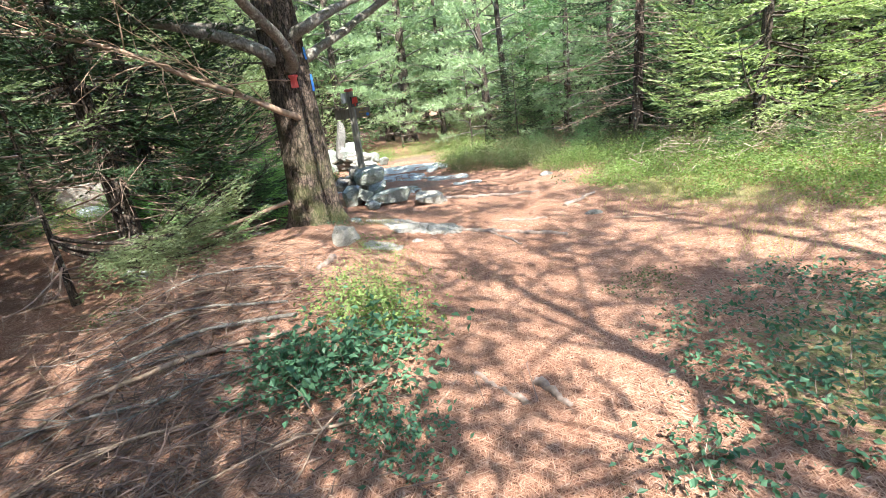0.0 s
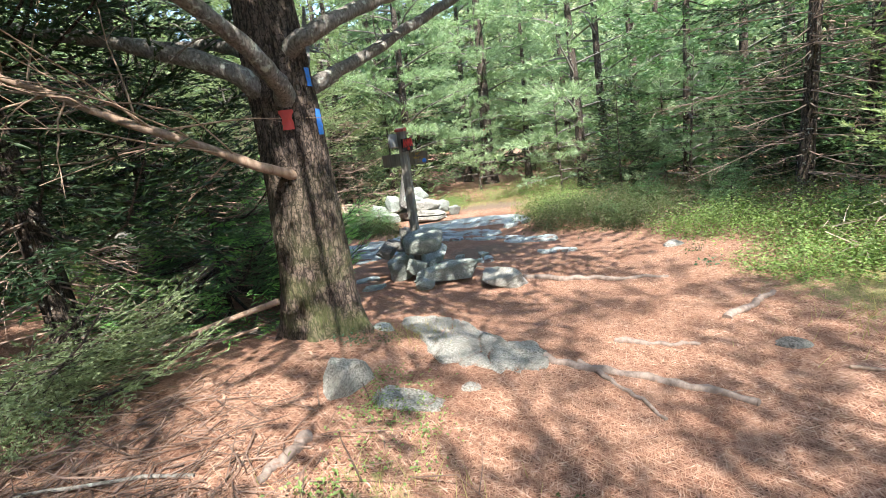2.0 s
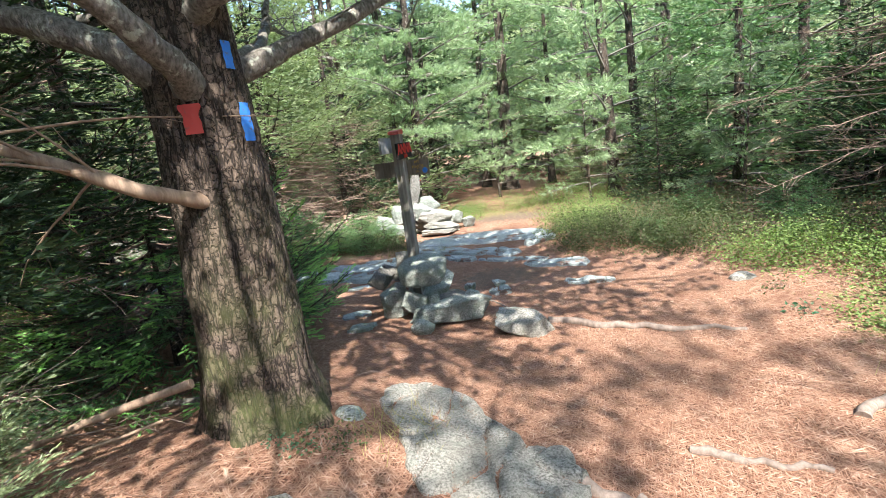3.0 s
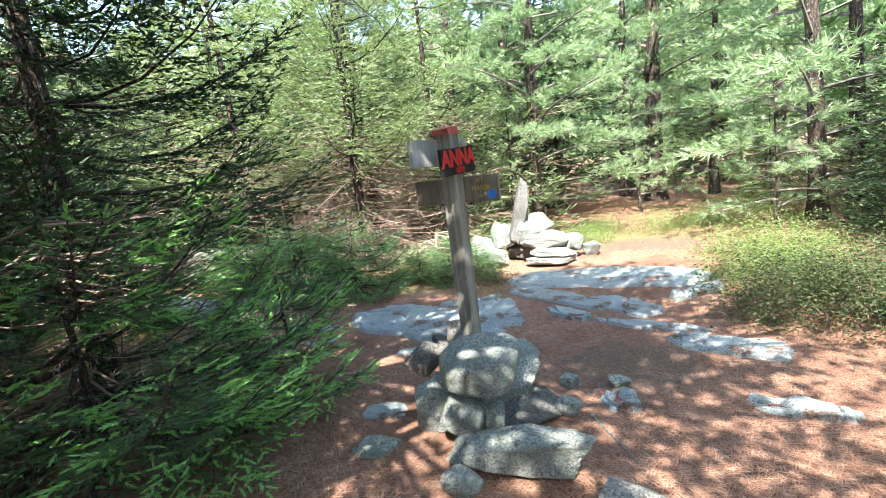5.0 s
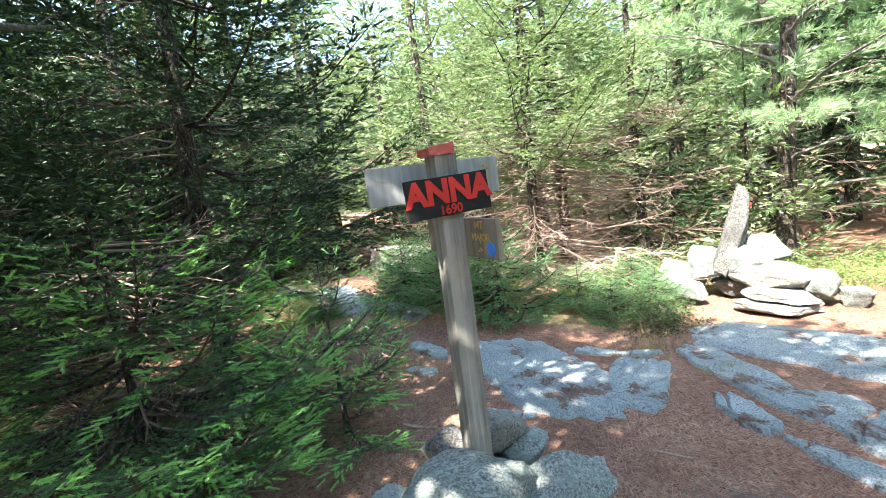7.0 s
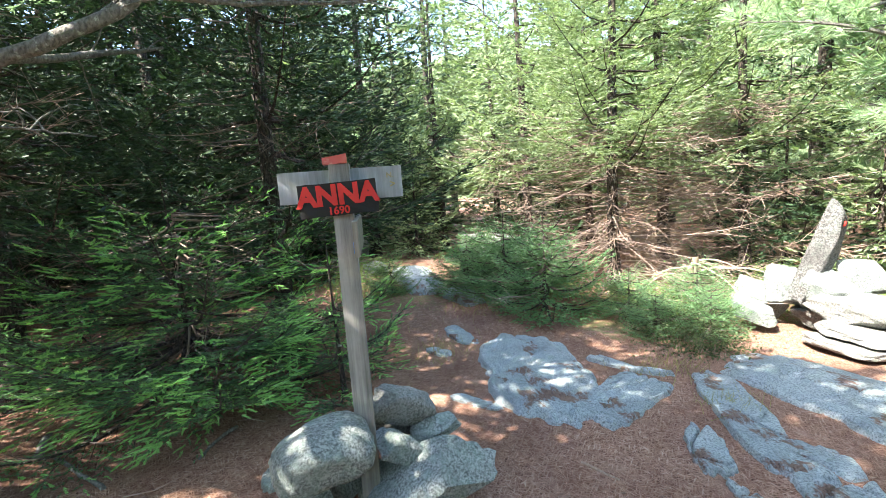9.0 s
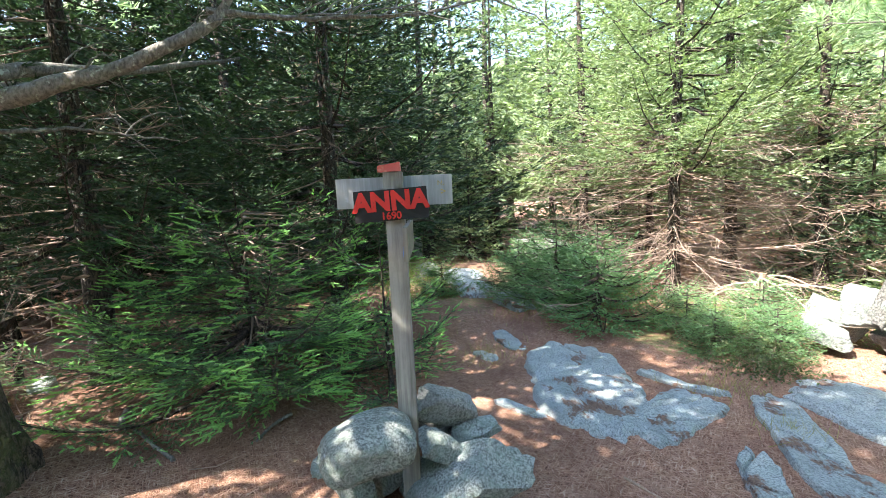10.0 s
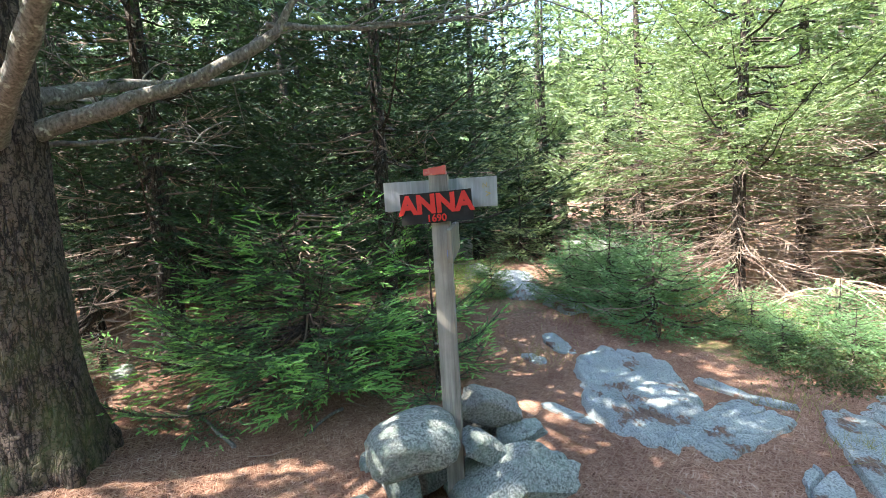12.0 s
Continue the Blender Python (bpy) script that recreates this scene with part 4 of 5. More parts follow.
for a in (
    ("rock", (-0.08, 6.86, 0.07), (0.50, 0.36, 0.24), (8, 4, -10), 161, M_ROCK_PALE, "angular white-grey rock beside the path", dict(boxy=1)),
    ("rock", (-0.94, 4.47, 0.25), (0.22, 0.46, 0.34), (-12, 0, -28), 62, M_ROCK_PALE, "pale pointed rock on the bank", dict(boxy=1)),
    ("rock", (-0.97, 5.33, 0.17), (0.22, 0.18, 0.24), (0, 8, 10), 63, M_ROCK, "grey stone at the foot of the pine", dict(planes=8)),
    ("rock", (1.88, 7.74, 0.04), (0.28, 0.20, 0.16), (0, 0, 10), 64, M_ROCK_PALE, "small white-grey stone at the path edge", dict(planes=8)),
    ("rock", (1.75, 5.10, 0.03), (0.22, 0.16, 0.12), (0, 0, -20), 65, M_ROCK_DARK, "small dark grey stone on needles", dict(planes=8)),
    ("rock", (3.10, 4.40, 0.04), (0.50, 0.26, 0.18), (0, 0, -10), 66, M_ROCK_PALE, "low pale stone among moss", dict(planes=8)),
    ("rock", (-0.87, 3.70, 0.14), (0.12, 0.20, 0.10), (0, 0, -20), 67, M_ROCK_PALE, "small pale stone in the plants", dict(planes=8)),
    ("rock", (-0.38, 8.15, 0.03), (0.15, 0.12, 0.10), (0, 0, 30), 68, M_ROCK, "small grey stone on needles", dict(boxy=1)),
    ("rock", (-0.70, 8.10, 0.03), (0.13, 0.15, 0.10), (0, 0, 70), 69, M_ROCK, "small grey stone on needles", dict(boxy=1)),
    ("rock", (-0.25, 4.60, 0.10), (0.20, 0.14, 0.10), (0, 0, 20), 70, M_ROCK_PALE, "small pale stone on the path", dict(planes=8)),
    ("rock", (-3.12, 4.53, 0.14), (0.30, 0.26, 0.14), (0, 10, 20), 71, M_ROCK, "flat mossy stone in the shade", dict(boxy=1)),
    ("boulder", (-5.95, 8.80, 0.06), (1.8, 0.80, 0.52), (6, 14, 10), 77, M_ROCK_BLUE, "long blue-grey ledge behind the spruces", dict(boxy=1)),
    ("boulder", (-4.95, 9.2, 0.04), (0.8, 0.5, 0.32), (0, 8, 20), 74, M_ROCK_BLUE, "cracked grey ledge under seedlings", dict(boxy=1)),
    ("boulder", (-8.6, 7.9, 0.55), (1.2, 0.8, 0.6), (0, 0, 20), 75, M_ROCK_PALE, "sunlit pale boulder in the woods", dict(boxy=1)),
    ("boulder", (-7.0, 8.2, 0.22), (0.8, 0.6, 0.3), (0, 0, 0), 76, M_ROCK_PALE, "sunlit pale boulder in the woods", dict(boxy=1)),
    ("boulder", (-7.6, 10.6, 0.35), (1.6, 0.8, 0.6), (0, 0, 30), 78, M_ROCK_PALE, "sunlit pale boulder in the woods", dict(boxy=1)),
):
    stone(*a[:7], **a[7])

CAIRN = "stones of the cairn"
for a in (
    ("standing_stone", (-2.18, 11.78, 0.70), (0.27, 0.31, 1.05), (-14, 14, 10), 81, M_ROCK_DARK, "tall leaning standing stone on a cairn with red paint spots", dict(boxy=1)),
    ("rock", (-1.98, 12.0, 0.52), (0.45, 0.16, 0.40), (-8, -10, 30), 82, M_ROCK, "upright flat stone on the cairn", dict(boxy=1)),
    ("rock", (-2.45, 11.72, 0.38), (0.42, 0.36, 0.40), (0, 0, 30), 83, M_ROCK, "sunlit grey stone on the cairn", dict(boxy=1)),
    ("rock", (-2.08, 11.72, 0.44), (0.45, 0.36, 0.36), (10, 20, 0), 84, M_ROCK, "grey broken stone on the cairn", dict(boxy=1)),
    ("rock", (-1.80, 11.66, 0.32), (0.80, 0.45, 0.24), (0, 8, 15), 85, M_ROCK_PALE, "broad white slab on the cairn", dict(boxy=1)),
    ("rock", (-1.72, 11.56, 0.18), (0.72, 0.38, 0.12), (0, 4, 10), 86, M_ROCK_PALE, "thin white slab in the cairn", dict(boxy=1)),
    ("rock", (-1.74, 11.48, 0.07), (0.80, 0.40, 0.13), (0, 0, 5), 87, M_ROCK_PALE, "flat white slab at the cairn's foot", dict(boxy=1)),
    ("rock", (-1.45, 11.85, 0.26), (0.36, 0.34, 0.30), (0, 0, 50), 88, M_ROCK, "sunlit grey stone on the cairn", dict(boxy=1)),
    ("rock", (-1.22, 12.0, 0.12), (0.30, 0.26, 0.24), (0, 0, 10), 89, M_ROCK, "grey stone beside the cairn", dict(boxy=1)),
    ("rock", (-2.50, 11.42, 0.16), (0.46, 0.30, 0.26), (0, 10, 0), 90, M_ROCK, "grey stone beside the cairn", dict(boxy=1)),
    ("rock", (-2.75, 11.75, 0.20), (0.50, 0.40, 0.40), (0, 0, 0), 91, M_ROCK, "sunlit grey stone beside the cairn", dict(boxy=1)),
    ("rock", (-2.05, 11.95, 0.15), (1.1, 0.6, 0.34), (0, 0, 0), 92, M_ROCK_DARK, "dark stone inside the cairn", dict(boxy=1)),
):
    stone(*a[:7], group=CAIRN, **a[7])

for ob in list(scene.objects):
    if ob.name.startswith("standing_stone"):
        for k, (x, y, z) in enumerate(((0.074, -0.02, 0.34), (0.0, -0.086, 0.36))):
            spot = part("paint_spot", rock_mesh((0.03, 0.03, 0.06), 95 + k, subdiv=3), M_RED, ob, "red paint spot")
            spot.location = (x, y, z)

# ---------------------------------------------------------------- trees near the path
NEAR = (0.068, 0.042, 17, 0.024, 0.0066, 0.24)       # twig step, shoot step, needles, needle length, width, bare share
MID = (0.09, 0.060, 6, 0.062, 0.0150, 0.24)
FAR = (0.15, 0.11, 5, 0.115, 0.031, 0.14)
VFAR = (0.26, 0.20, 5, 0.23, 0.080, 0.10)
SAP = (0.095, 0.075, 5, 0.075, 0.022, 0.08)
LOWSPR = "dark green spruce with low boughs and bright new shoots"

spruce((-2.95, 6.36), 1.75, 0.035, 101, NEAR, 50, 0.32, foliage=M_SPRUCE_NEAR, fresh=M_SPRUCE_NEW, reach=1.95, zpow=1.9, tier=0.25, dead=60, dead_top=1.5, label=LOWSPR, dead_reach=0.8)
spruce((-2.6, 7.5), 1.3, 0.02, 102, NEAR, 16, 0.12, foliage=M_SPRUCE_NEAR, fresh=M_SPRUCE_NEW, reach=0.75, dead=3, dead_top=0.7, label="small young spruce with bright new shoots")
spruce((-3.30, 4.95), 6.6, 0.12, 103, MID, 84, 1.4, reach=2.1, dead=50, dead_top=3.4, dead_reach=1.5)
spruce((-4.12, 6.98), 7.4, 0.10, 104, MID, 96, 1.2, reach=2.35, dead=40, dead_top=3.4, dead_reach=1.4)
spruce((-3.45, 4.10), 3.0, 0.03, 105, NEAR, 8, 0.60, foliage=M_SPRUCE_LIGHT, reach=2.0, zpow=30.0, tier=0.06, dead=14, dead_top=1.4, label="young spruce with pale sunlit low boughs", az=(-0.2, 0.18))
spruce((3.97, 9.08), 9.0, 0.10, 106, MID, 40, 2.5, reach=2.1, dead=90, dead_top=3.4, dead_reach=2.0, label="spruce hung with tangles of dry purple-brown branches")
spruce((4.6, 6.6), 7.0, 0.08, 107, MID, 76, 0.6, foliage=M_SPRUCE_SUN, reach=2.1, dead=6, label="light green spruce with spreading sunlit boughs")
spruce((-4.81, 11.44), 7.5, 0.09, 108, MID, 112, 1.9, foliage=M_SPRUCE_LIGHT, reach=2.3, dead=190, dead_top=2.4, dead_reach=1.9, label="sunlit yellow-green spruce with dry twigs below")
pine((-2.45, 13.7), 10.0, 0.12, 109, 56, 1.3, (30, 0.13, 0.0095), 2.7, 18, sub=10)
far_pine = pine((-0.69, 18.1), 10.0, 0.23, 110, 44, 2.9, (14, 0.17, 0.018), 3.0, 14, sub=8)

spruce((-4.9, 2.9), 8.0, 0.09, 130, MID, 44, 1.8, reach=1.9, dead=40, dead_top=3.0, dead_reach=1.5)
spruce((-6.5, 3.7), 8.0, 0.08, 131, MID, 50, 1.3, reach=1.9, dead=34, dead_top=2.6, dead_reach=1.4)
# Unseen pine behind the camera, added to throw limb shadows on the path.
pine((2.5, -1.6), 11.5, 0.085, 132, 36, 3.4, (8, 0.15, 0.022), 2.9, 6, sub=7)
bz = box((-0.07, -0.012, 1.60), (0.07, 0.012, 1.80), 0, 3, 0.012, 7)
part("trail_blaze", bz, M_RED, far_pine, "red painted blaze on the trunk").location = (0, -0.205, 0)
# Next four trees stand out of view, added to shade bank and path.
spruce((-3.4, 1.5), 7.0, 0.07, 133, FAR, 46, 2.4, reach=1.25, dead=10, dead_top=2.4, dead_reach=0.8)
pine((4.6, -0.9), 11.0, 0.10, 137, 36, 3.6, (8, 0.15, 0.022), 2.9, 6, sub=7)
spruce((0.35, -2.0), 10.0, 0.08, 134, FAR, 66, 3.2, reach=2.0, dead=8, dead_top=2.8, dead_reach=0.8)
spruce((-2.35, 0.70), 7.5, 0.07, 136, FAR, 54, 3.9, reach=1.3, dead=6, dead_top=3.0, dead_reach=0.7)
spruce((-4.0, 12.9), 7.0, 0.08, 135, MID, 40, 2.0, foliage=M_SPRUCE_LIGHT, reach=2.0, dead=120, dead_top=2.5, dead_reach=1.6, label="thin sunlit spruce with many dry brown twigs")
SMALL = "seedlings under the sunlit spruce"
s0 = spruce((-3.9, 9.9), 1.25, 0.02, 111, (0.06, 0.045, 7, 0.036, 0.011, 0.14), 44, 0.10, foliage=M_SPRUCE_MID, reach=0.95, tier=0.16, dead=2, dead_top=0.5, label="small green spruce seedling with flat boughs", group=SMALL)
for k, (x, y, sc, rz) in enumerate(((-3.3, 10.6, 0.62, 80), (-2.8, 10.55, 0.5, 200), (-4.75, 9.75, 1.25, 140), (-5.2, 9.35, 1.0, 10), (-2.6, 11.0, 0.55, 20), (-5.3, 10.2, 1.1, 260), (-3.1, 11.3, 0.7, 300), (-6.2, 9.9, 1.0, 30), (-5.6, 8.3, 0.6, 95), (1.5, 9.6, 0.42, 15), (2.9, 8.7, 0.5, 70), (3.5, 7.3, 0.45, 130), (3.95, 6.2, 0.5, 200), (2.3, 10.3, 0.6, 250), (3.2, 9.7, 0.7, 310), (4.5, 5.6, 0.5, 350))):
    sc *= 0.8
    c = copy_thing(s0, pose(x, y, gz(x, y), 0, 0, rz))
    c.scale = (sc, sc, sc)

# the woods around: a few trees built once, then repeated
WOODS = "trees of the surrounding woods"
protos = [
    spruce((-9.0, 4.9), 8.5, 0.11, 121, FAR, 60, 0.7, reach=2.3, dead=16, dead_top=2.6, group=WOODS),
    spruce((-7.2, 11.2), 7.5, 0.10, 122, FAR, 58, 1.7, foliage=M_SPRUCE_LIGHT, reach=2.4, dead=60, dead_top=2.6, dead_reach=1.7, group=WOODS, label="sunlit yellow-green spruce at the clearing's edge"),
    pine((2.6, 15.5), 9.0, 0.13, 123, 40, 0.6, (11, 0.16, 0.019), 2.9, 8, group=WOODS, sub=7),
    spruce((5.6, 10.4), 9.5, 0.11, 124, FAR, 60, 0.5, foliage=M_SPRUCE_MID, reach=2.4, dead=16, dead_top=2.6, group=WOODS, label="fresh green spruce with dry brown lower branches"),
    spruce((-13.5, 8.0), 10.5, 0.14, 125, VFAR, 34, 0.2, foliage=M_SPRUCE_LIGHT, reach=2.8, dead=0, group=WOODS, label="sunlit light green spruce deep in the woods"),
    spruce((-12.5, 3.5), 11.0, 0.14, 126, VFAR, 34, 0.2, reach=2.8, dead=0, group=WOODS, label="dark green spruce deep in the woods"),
    pine((-1.0, 24.0), 10.0, 0.16, 127, 30, 0.6, (4, 0.30, 0.09), 3.2, 0, group=WOODS, sub=5),
]
rng = np.random.default_rng(5)
# Several at negative y stand unseen behind the camera to dapple the path.
spots = [(-8.3, 13.2, 1), (-5.7, 13.0, 1), (-3.4, 15.8, 2), (-9.4, 11.4, 1), (-1.6, 19.8, 2), (-5.4, 2.6, 0), (-9.0, 4.0, 0), (-9.6, 7.2, 1), (-9.8, 10.2, 1), (-7.4, 15.6, 2), (-4.6, 14.8, 2), (-8.6, 1.6, 0), (-5.0, 0.0, 0),
         (0.6, 18.6, 2), (2.2, 20.0, 2), (-3.4, 18.0, 3), (3.7, 12.6, 3), (6.6, 8.0, 1), (7.4, 5.4, 1), (5.4, 14.0, 2),
         (-2.9, 17.4, 0), (1.8, 14.2, 2), (-0.5, -2.4, 3), (-3.2, -0.9, 3), (4.4, -3.6, 3), (-3.0, -2.4, 0), (1.6, -5.6, 1), (7.6, 12.2, 3), (-11.4, 6.0, 5), (-12.0, 10.6, 4), (-10.4, 13.6, 4), (-6.2, 18.6, 4),
         (4.2, 18.6, 6), (8.2, 16.0, 5), (9.4, 8.6, 5), (9.6, 4.0, 4), (9.4, -0.6, 5), (-9.0, -2.0, 5), (-6.4, -4.6, 5), (4.6, -7.6, 5), (-1.8, -8.0, 4), (-11.2, 0.8, 5)]
while len(spots) < 128:
    a, r = rng.uniform(0.3, 4.3), rng.uniform(13.5, 32)
    p = (r * math.cos(a) - 1, r * math.sin(a) + 6)
    if all(math.hypot(p[0] - q[0], p[1] - q[1]) > 2.4 for q in spots):
        spots.append((*p, 4 + int(rng.integers(0, 3))))
spots += [(-7.4, 2.8, 0), (-7.8, 4.0, 0), (-10.2, 5.4, 0), (-11.4, 4.2, 5), (-12.8, 7.2, 5), (-9.8, 2.6, 5), (-7.6, 1.2, 0), (-6.6, 5.3, 0), (-9.7, 8.5, 0), (-10.6, 6.9, 0), (-8.0, 6.5, 0)]
# young growth between the trunks
saps = [spruce((-8.6, 5.4), 2.8, 0.03, 141, SAP, 36, 0.15, reach=1.0, dead=4, dead_top=0.8, group="saplings in the woods", label="young spruce sapling between taller trees", dead_reach=0.5),
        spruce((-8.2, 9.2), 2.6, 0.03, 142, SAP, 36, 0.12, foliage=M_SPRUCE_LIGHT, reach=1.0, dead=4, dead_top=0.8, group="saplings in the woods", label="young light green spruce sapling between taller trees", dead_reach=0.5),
        pine((3.4, 13.0), 2.6, 0.03, 143, 20, 0.25, (18, 0.12, 0.009), 1.0, 0, group="saplings in the woods", label="young pine sapling between taller trees", sub=5)]
young = []
while len(young) < 62:
    a, r = rng.uniform(0, 6.28), rng.uniform(6.0, 17)
    x, y = r * math.cos(a) - 0.6, r * math.sin(a) + 6.5
    open_path = (-1.8 < x < 1.0 and 6 < y < 14.5) or (-7.5 < x < -2 and 7.4 < y < 9.6) or y < 0.5 or (-3.4 < x < 3.8 and y < 8) or (-7 < x < -2 and 8.5 < y < 13) or (x > 0 and x < 3.6 and y < 9)
    if not open_path and all(math.hypot(x - q[0], y - q[1]) > 1.1 for q in young):
        young.append((x, y))
young += [(2.3, 12.3), (3.3, 11.4), (1.4, 15.6), (2.9, 13.7), (-3.7, 13.2), (1.2, 13.4), (4.6, 10.4), (4.7, 8.4), (5.4, 6.9)]
for x, y in young:
    k = int(rng.choice([0, 0, 1, 1, 1, 2]))
    sc = rng.uniform(0.6, 1.3)
    c = copy_thing(saps[k], pose(x, y, gz(x, y), 0, 0, rng.uniform(0, 360)))
    c.scale = (sc, sc, sc)
for x, y, k in spots:
    sc = rng.uniform(0.85, 1.2)
    c = copy_thing(protos[k], pose(x, y, gz(x, y), 0, 0, rng.uniform(0, 360)))
    c.scale = (sc, sc, sc)


def distance_woods():
    """Backdrop ring patterned like woods, about 60 m off, added to fill sky gaps."""
    na, nz = 420, 26
    th = np.linspace(0, 2 * np.pi, na, endpoint=False)
    z = np.linspace(-1, 1, nz)
    A, Z = np.meshgrid(th, (z + 1) / 2)
    top = 21 + 4 * bumpy(np.cos(A) * 60, np.sin(A) * 60, 24, 91) + 3.5 * bumpy(np.cos(A) * 60, np.sin(A) * 60, 5, 92)
    R = 60 + 10 * Z + 1.6 * bumpy(A * 60, Z * 14, 3.0, 93) + 0.8 * bumpy(A * 60, Z * 14, 1.1, 94)
    v = np.stack([R * np.cos(A) - 1, R * np.sin(A) + 6, -1 + Z * (top + 1)], -1).reshape(-1, 3)
    i, j = np.arange(nz - 1)[:, None] * na, np.arange(na)[None]
    j2 = (j + 1) % na
    s_ = Soup()
    s_.add(v, np.stack([i + j, i + na + j, i + na + j2, i + j2], -1).reshape(-1, 4))
    m, n, l, bs = mat("distant_woods")
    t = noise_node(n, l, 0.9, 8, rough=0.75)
    # Dark-to-bright mottle, brightened in colour to look like hazy lit woods.
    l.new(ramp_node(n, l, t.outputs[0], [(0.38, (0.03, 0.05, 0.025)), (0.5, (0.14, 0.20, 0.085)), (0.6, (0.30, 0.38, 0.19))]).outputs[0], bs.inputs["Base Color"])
    bs.inputs["Roughness"].default_value = 1.0
    bump_node(n, l, t.outputs[0], 1.0, 1.2, bs)
    return tagged(part("backdrop", s_, m, smooth=True), "added backdrop ring mottled like distant conifer woods", "woods", kind="structure")


distance_woods()

# ---------------------------------------------------------------- shrubs and plants
def shrub(name, cx, cy, rx, ry, h, n, leaf, material, seed, label, category="shrub", rot=0.0, stems=60, upright=0.5, kind=""):
    """A low mass of stems with many small leaves."""
    r = np.random.default_rng(seed)
    thing = new(name)
    sw, sl = Soup(), Soup()
    a, q = r.uniform(0, 6.28, stems), np.sqrt(r.uniform(0, 1, stems))
    c, s_ = math.cos(radians(rot)), math.sin(radians(rot))
    u, w = q * np.cos(a) * rx, q * np.sin(a) * ry
    x, y = u * c - w * s_, u * s_ + w * c
    lump = np.clip(0.68 + 0.85 * bumpy(cx + x, cy + y, 0.5, seed), 0.15, 1.4)
    top = h * np.clip(1 - 0.6 * q ** 3, 0.2, 1) * lump * r.uniform(0.65, 1.1, stems)
    z0 = height(cx + x, cy + y) - gz(cx, cy)
    p0 = np.stack([x, y, z0 - 0.02], -1)
    d = unit(np.stack([r.normal(0, 0.35, stems), r.normal(0, 0.35, stems), np.full(stems, 1.0)], -1))
    sticks(sw, p0, d, top, np.full(stems, 0.003), r)
    k = max(1, n // stems)
    t = r.uniform(0.25, 1.05, (stems, k, 1)) ** 0.7
    spread = 0.16 * min(1, h / 0.35)
    p = p0[:, None] + d[:, None] * t * top[:, None, None] + r.normal(0, spread, (stems, k, 3)) * np.array([1, 1, 0.55])
    p[..., 2] = np.maximum(p[..., 2], z0[:, None] + 0.01)
    p = p.reshape(-1, 3)
    dd = r.normal(0, 1, p.shape)
    dd[:, 2] = np.abs(dd[:, 2]) * upright - 0.15
    up = r.normal(0, 0.45, p.shape) + np.array([0, 0, 1])
    sz = leaf * r.uniform(0.6, 1.25, len(p))
    leaves(sl, p, unit(dd), unit(up), sz, sz * r.uniform(0.5, 0.75, len(p)), r)
    part("stem_work", sw, M_TWIG, thing)
    part("foliage", sl, material, thing)
    thing.location = (cx, cy, gz(cx, cy))
    return tagged(thing, label, category, "low shrubs beside the path", kind)


BLU = "low green blueberry shrub at the path edge"
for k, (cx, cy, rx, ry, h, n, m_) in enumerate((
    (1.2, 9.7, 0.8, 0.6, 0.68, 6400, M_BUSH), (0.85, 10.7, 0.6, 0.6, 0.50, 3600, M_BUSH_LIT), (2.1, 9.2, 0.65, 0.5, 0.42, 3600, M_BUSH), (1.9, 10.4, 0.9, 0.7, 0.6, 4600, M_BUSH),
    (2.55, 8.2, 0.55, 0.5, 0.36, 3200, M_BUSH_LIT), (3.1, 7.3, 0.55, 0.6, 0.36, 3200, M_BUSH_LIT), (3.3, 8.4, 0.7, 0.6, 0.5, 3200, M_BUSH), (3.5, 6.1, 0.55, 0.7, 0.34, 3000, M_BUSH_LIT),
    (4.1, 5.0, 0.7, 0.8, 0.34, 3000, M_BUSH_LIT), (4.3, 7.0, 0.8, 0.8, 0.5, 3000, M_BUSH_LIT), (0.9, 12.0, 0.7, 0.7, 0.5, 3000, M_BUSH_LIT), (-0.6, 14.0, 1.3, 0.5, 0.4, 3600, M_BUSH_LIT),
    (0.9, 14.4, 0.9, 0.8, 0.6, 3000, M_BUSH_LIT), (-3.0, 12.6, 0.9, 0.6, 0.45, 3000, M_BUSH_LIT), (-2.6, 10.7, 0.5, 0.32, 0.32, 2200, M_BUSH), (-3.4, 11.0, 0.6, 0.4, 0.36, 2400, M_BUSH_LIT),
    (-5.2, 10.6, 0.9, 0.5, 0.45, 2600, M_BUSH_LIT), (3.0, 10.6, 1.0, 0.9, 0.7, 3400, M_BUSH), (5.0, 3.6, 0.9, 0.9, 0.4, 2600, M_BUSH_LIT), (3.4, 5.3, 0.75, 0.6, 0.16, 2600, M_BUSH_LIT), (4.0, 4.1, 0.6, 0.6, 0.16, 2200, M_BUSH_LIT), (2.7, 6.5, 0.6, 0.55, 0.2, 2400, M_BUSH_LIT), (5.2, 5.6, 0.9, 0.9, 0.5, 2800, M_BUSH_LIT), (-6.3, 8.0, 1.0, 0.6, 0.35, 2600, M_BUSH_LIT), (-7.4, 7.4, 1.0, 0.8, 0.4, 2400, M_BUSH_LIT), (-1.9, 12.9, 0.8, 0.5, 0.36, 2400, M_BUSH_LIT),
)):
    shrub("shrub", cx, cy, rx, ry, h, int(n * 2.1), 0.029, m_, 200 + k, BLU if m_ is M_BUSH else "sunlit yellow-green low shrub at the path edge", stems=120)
HERB = "low blue-green leafy plants among needles"
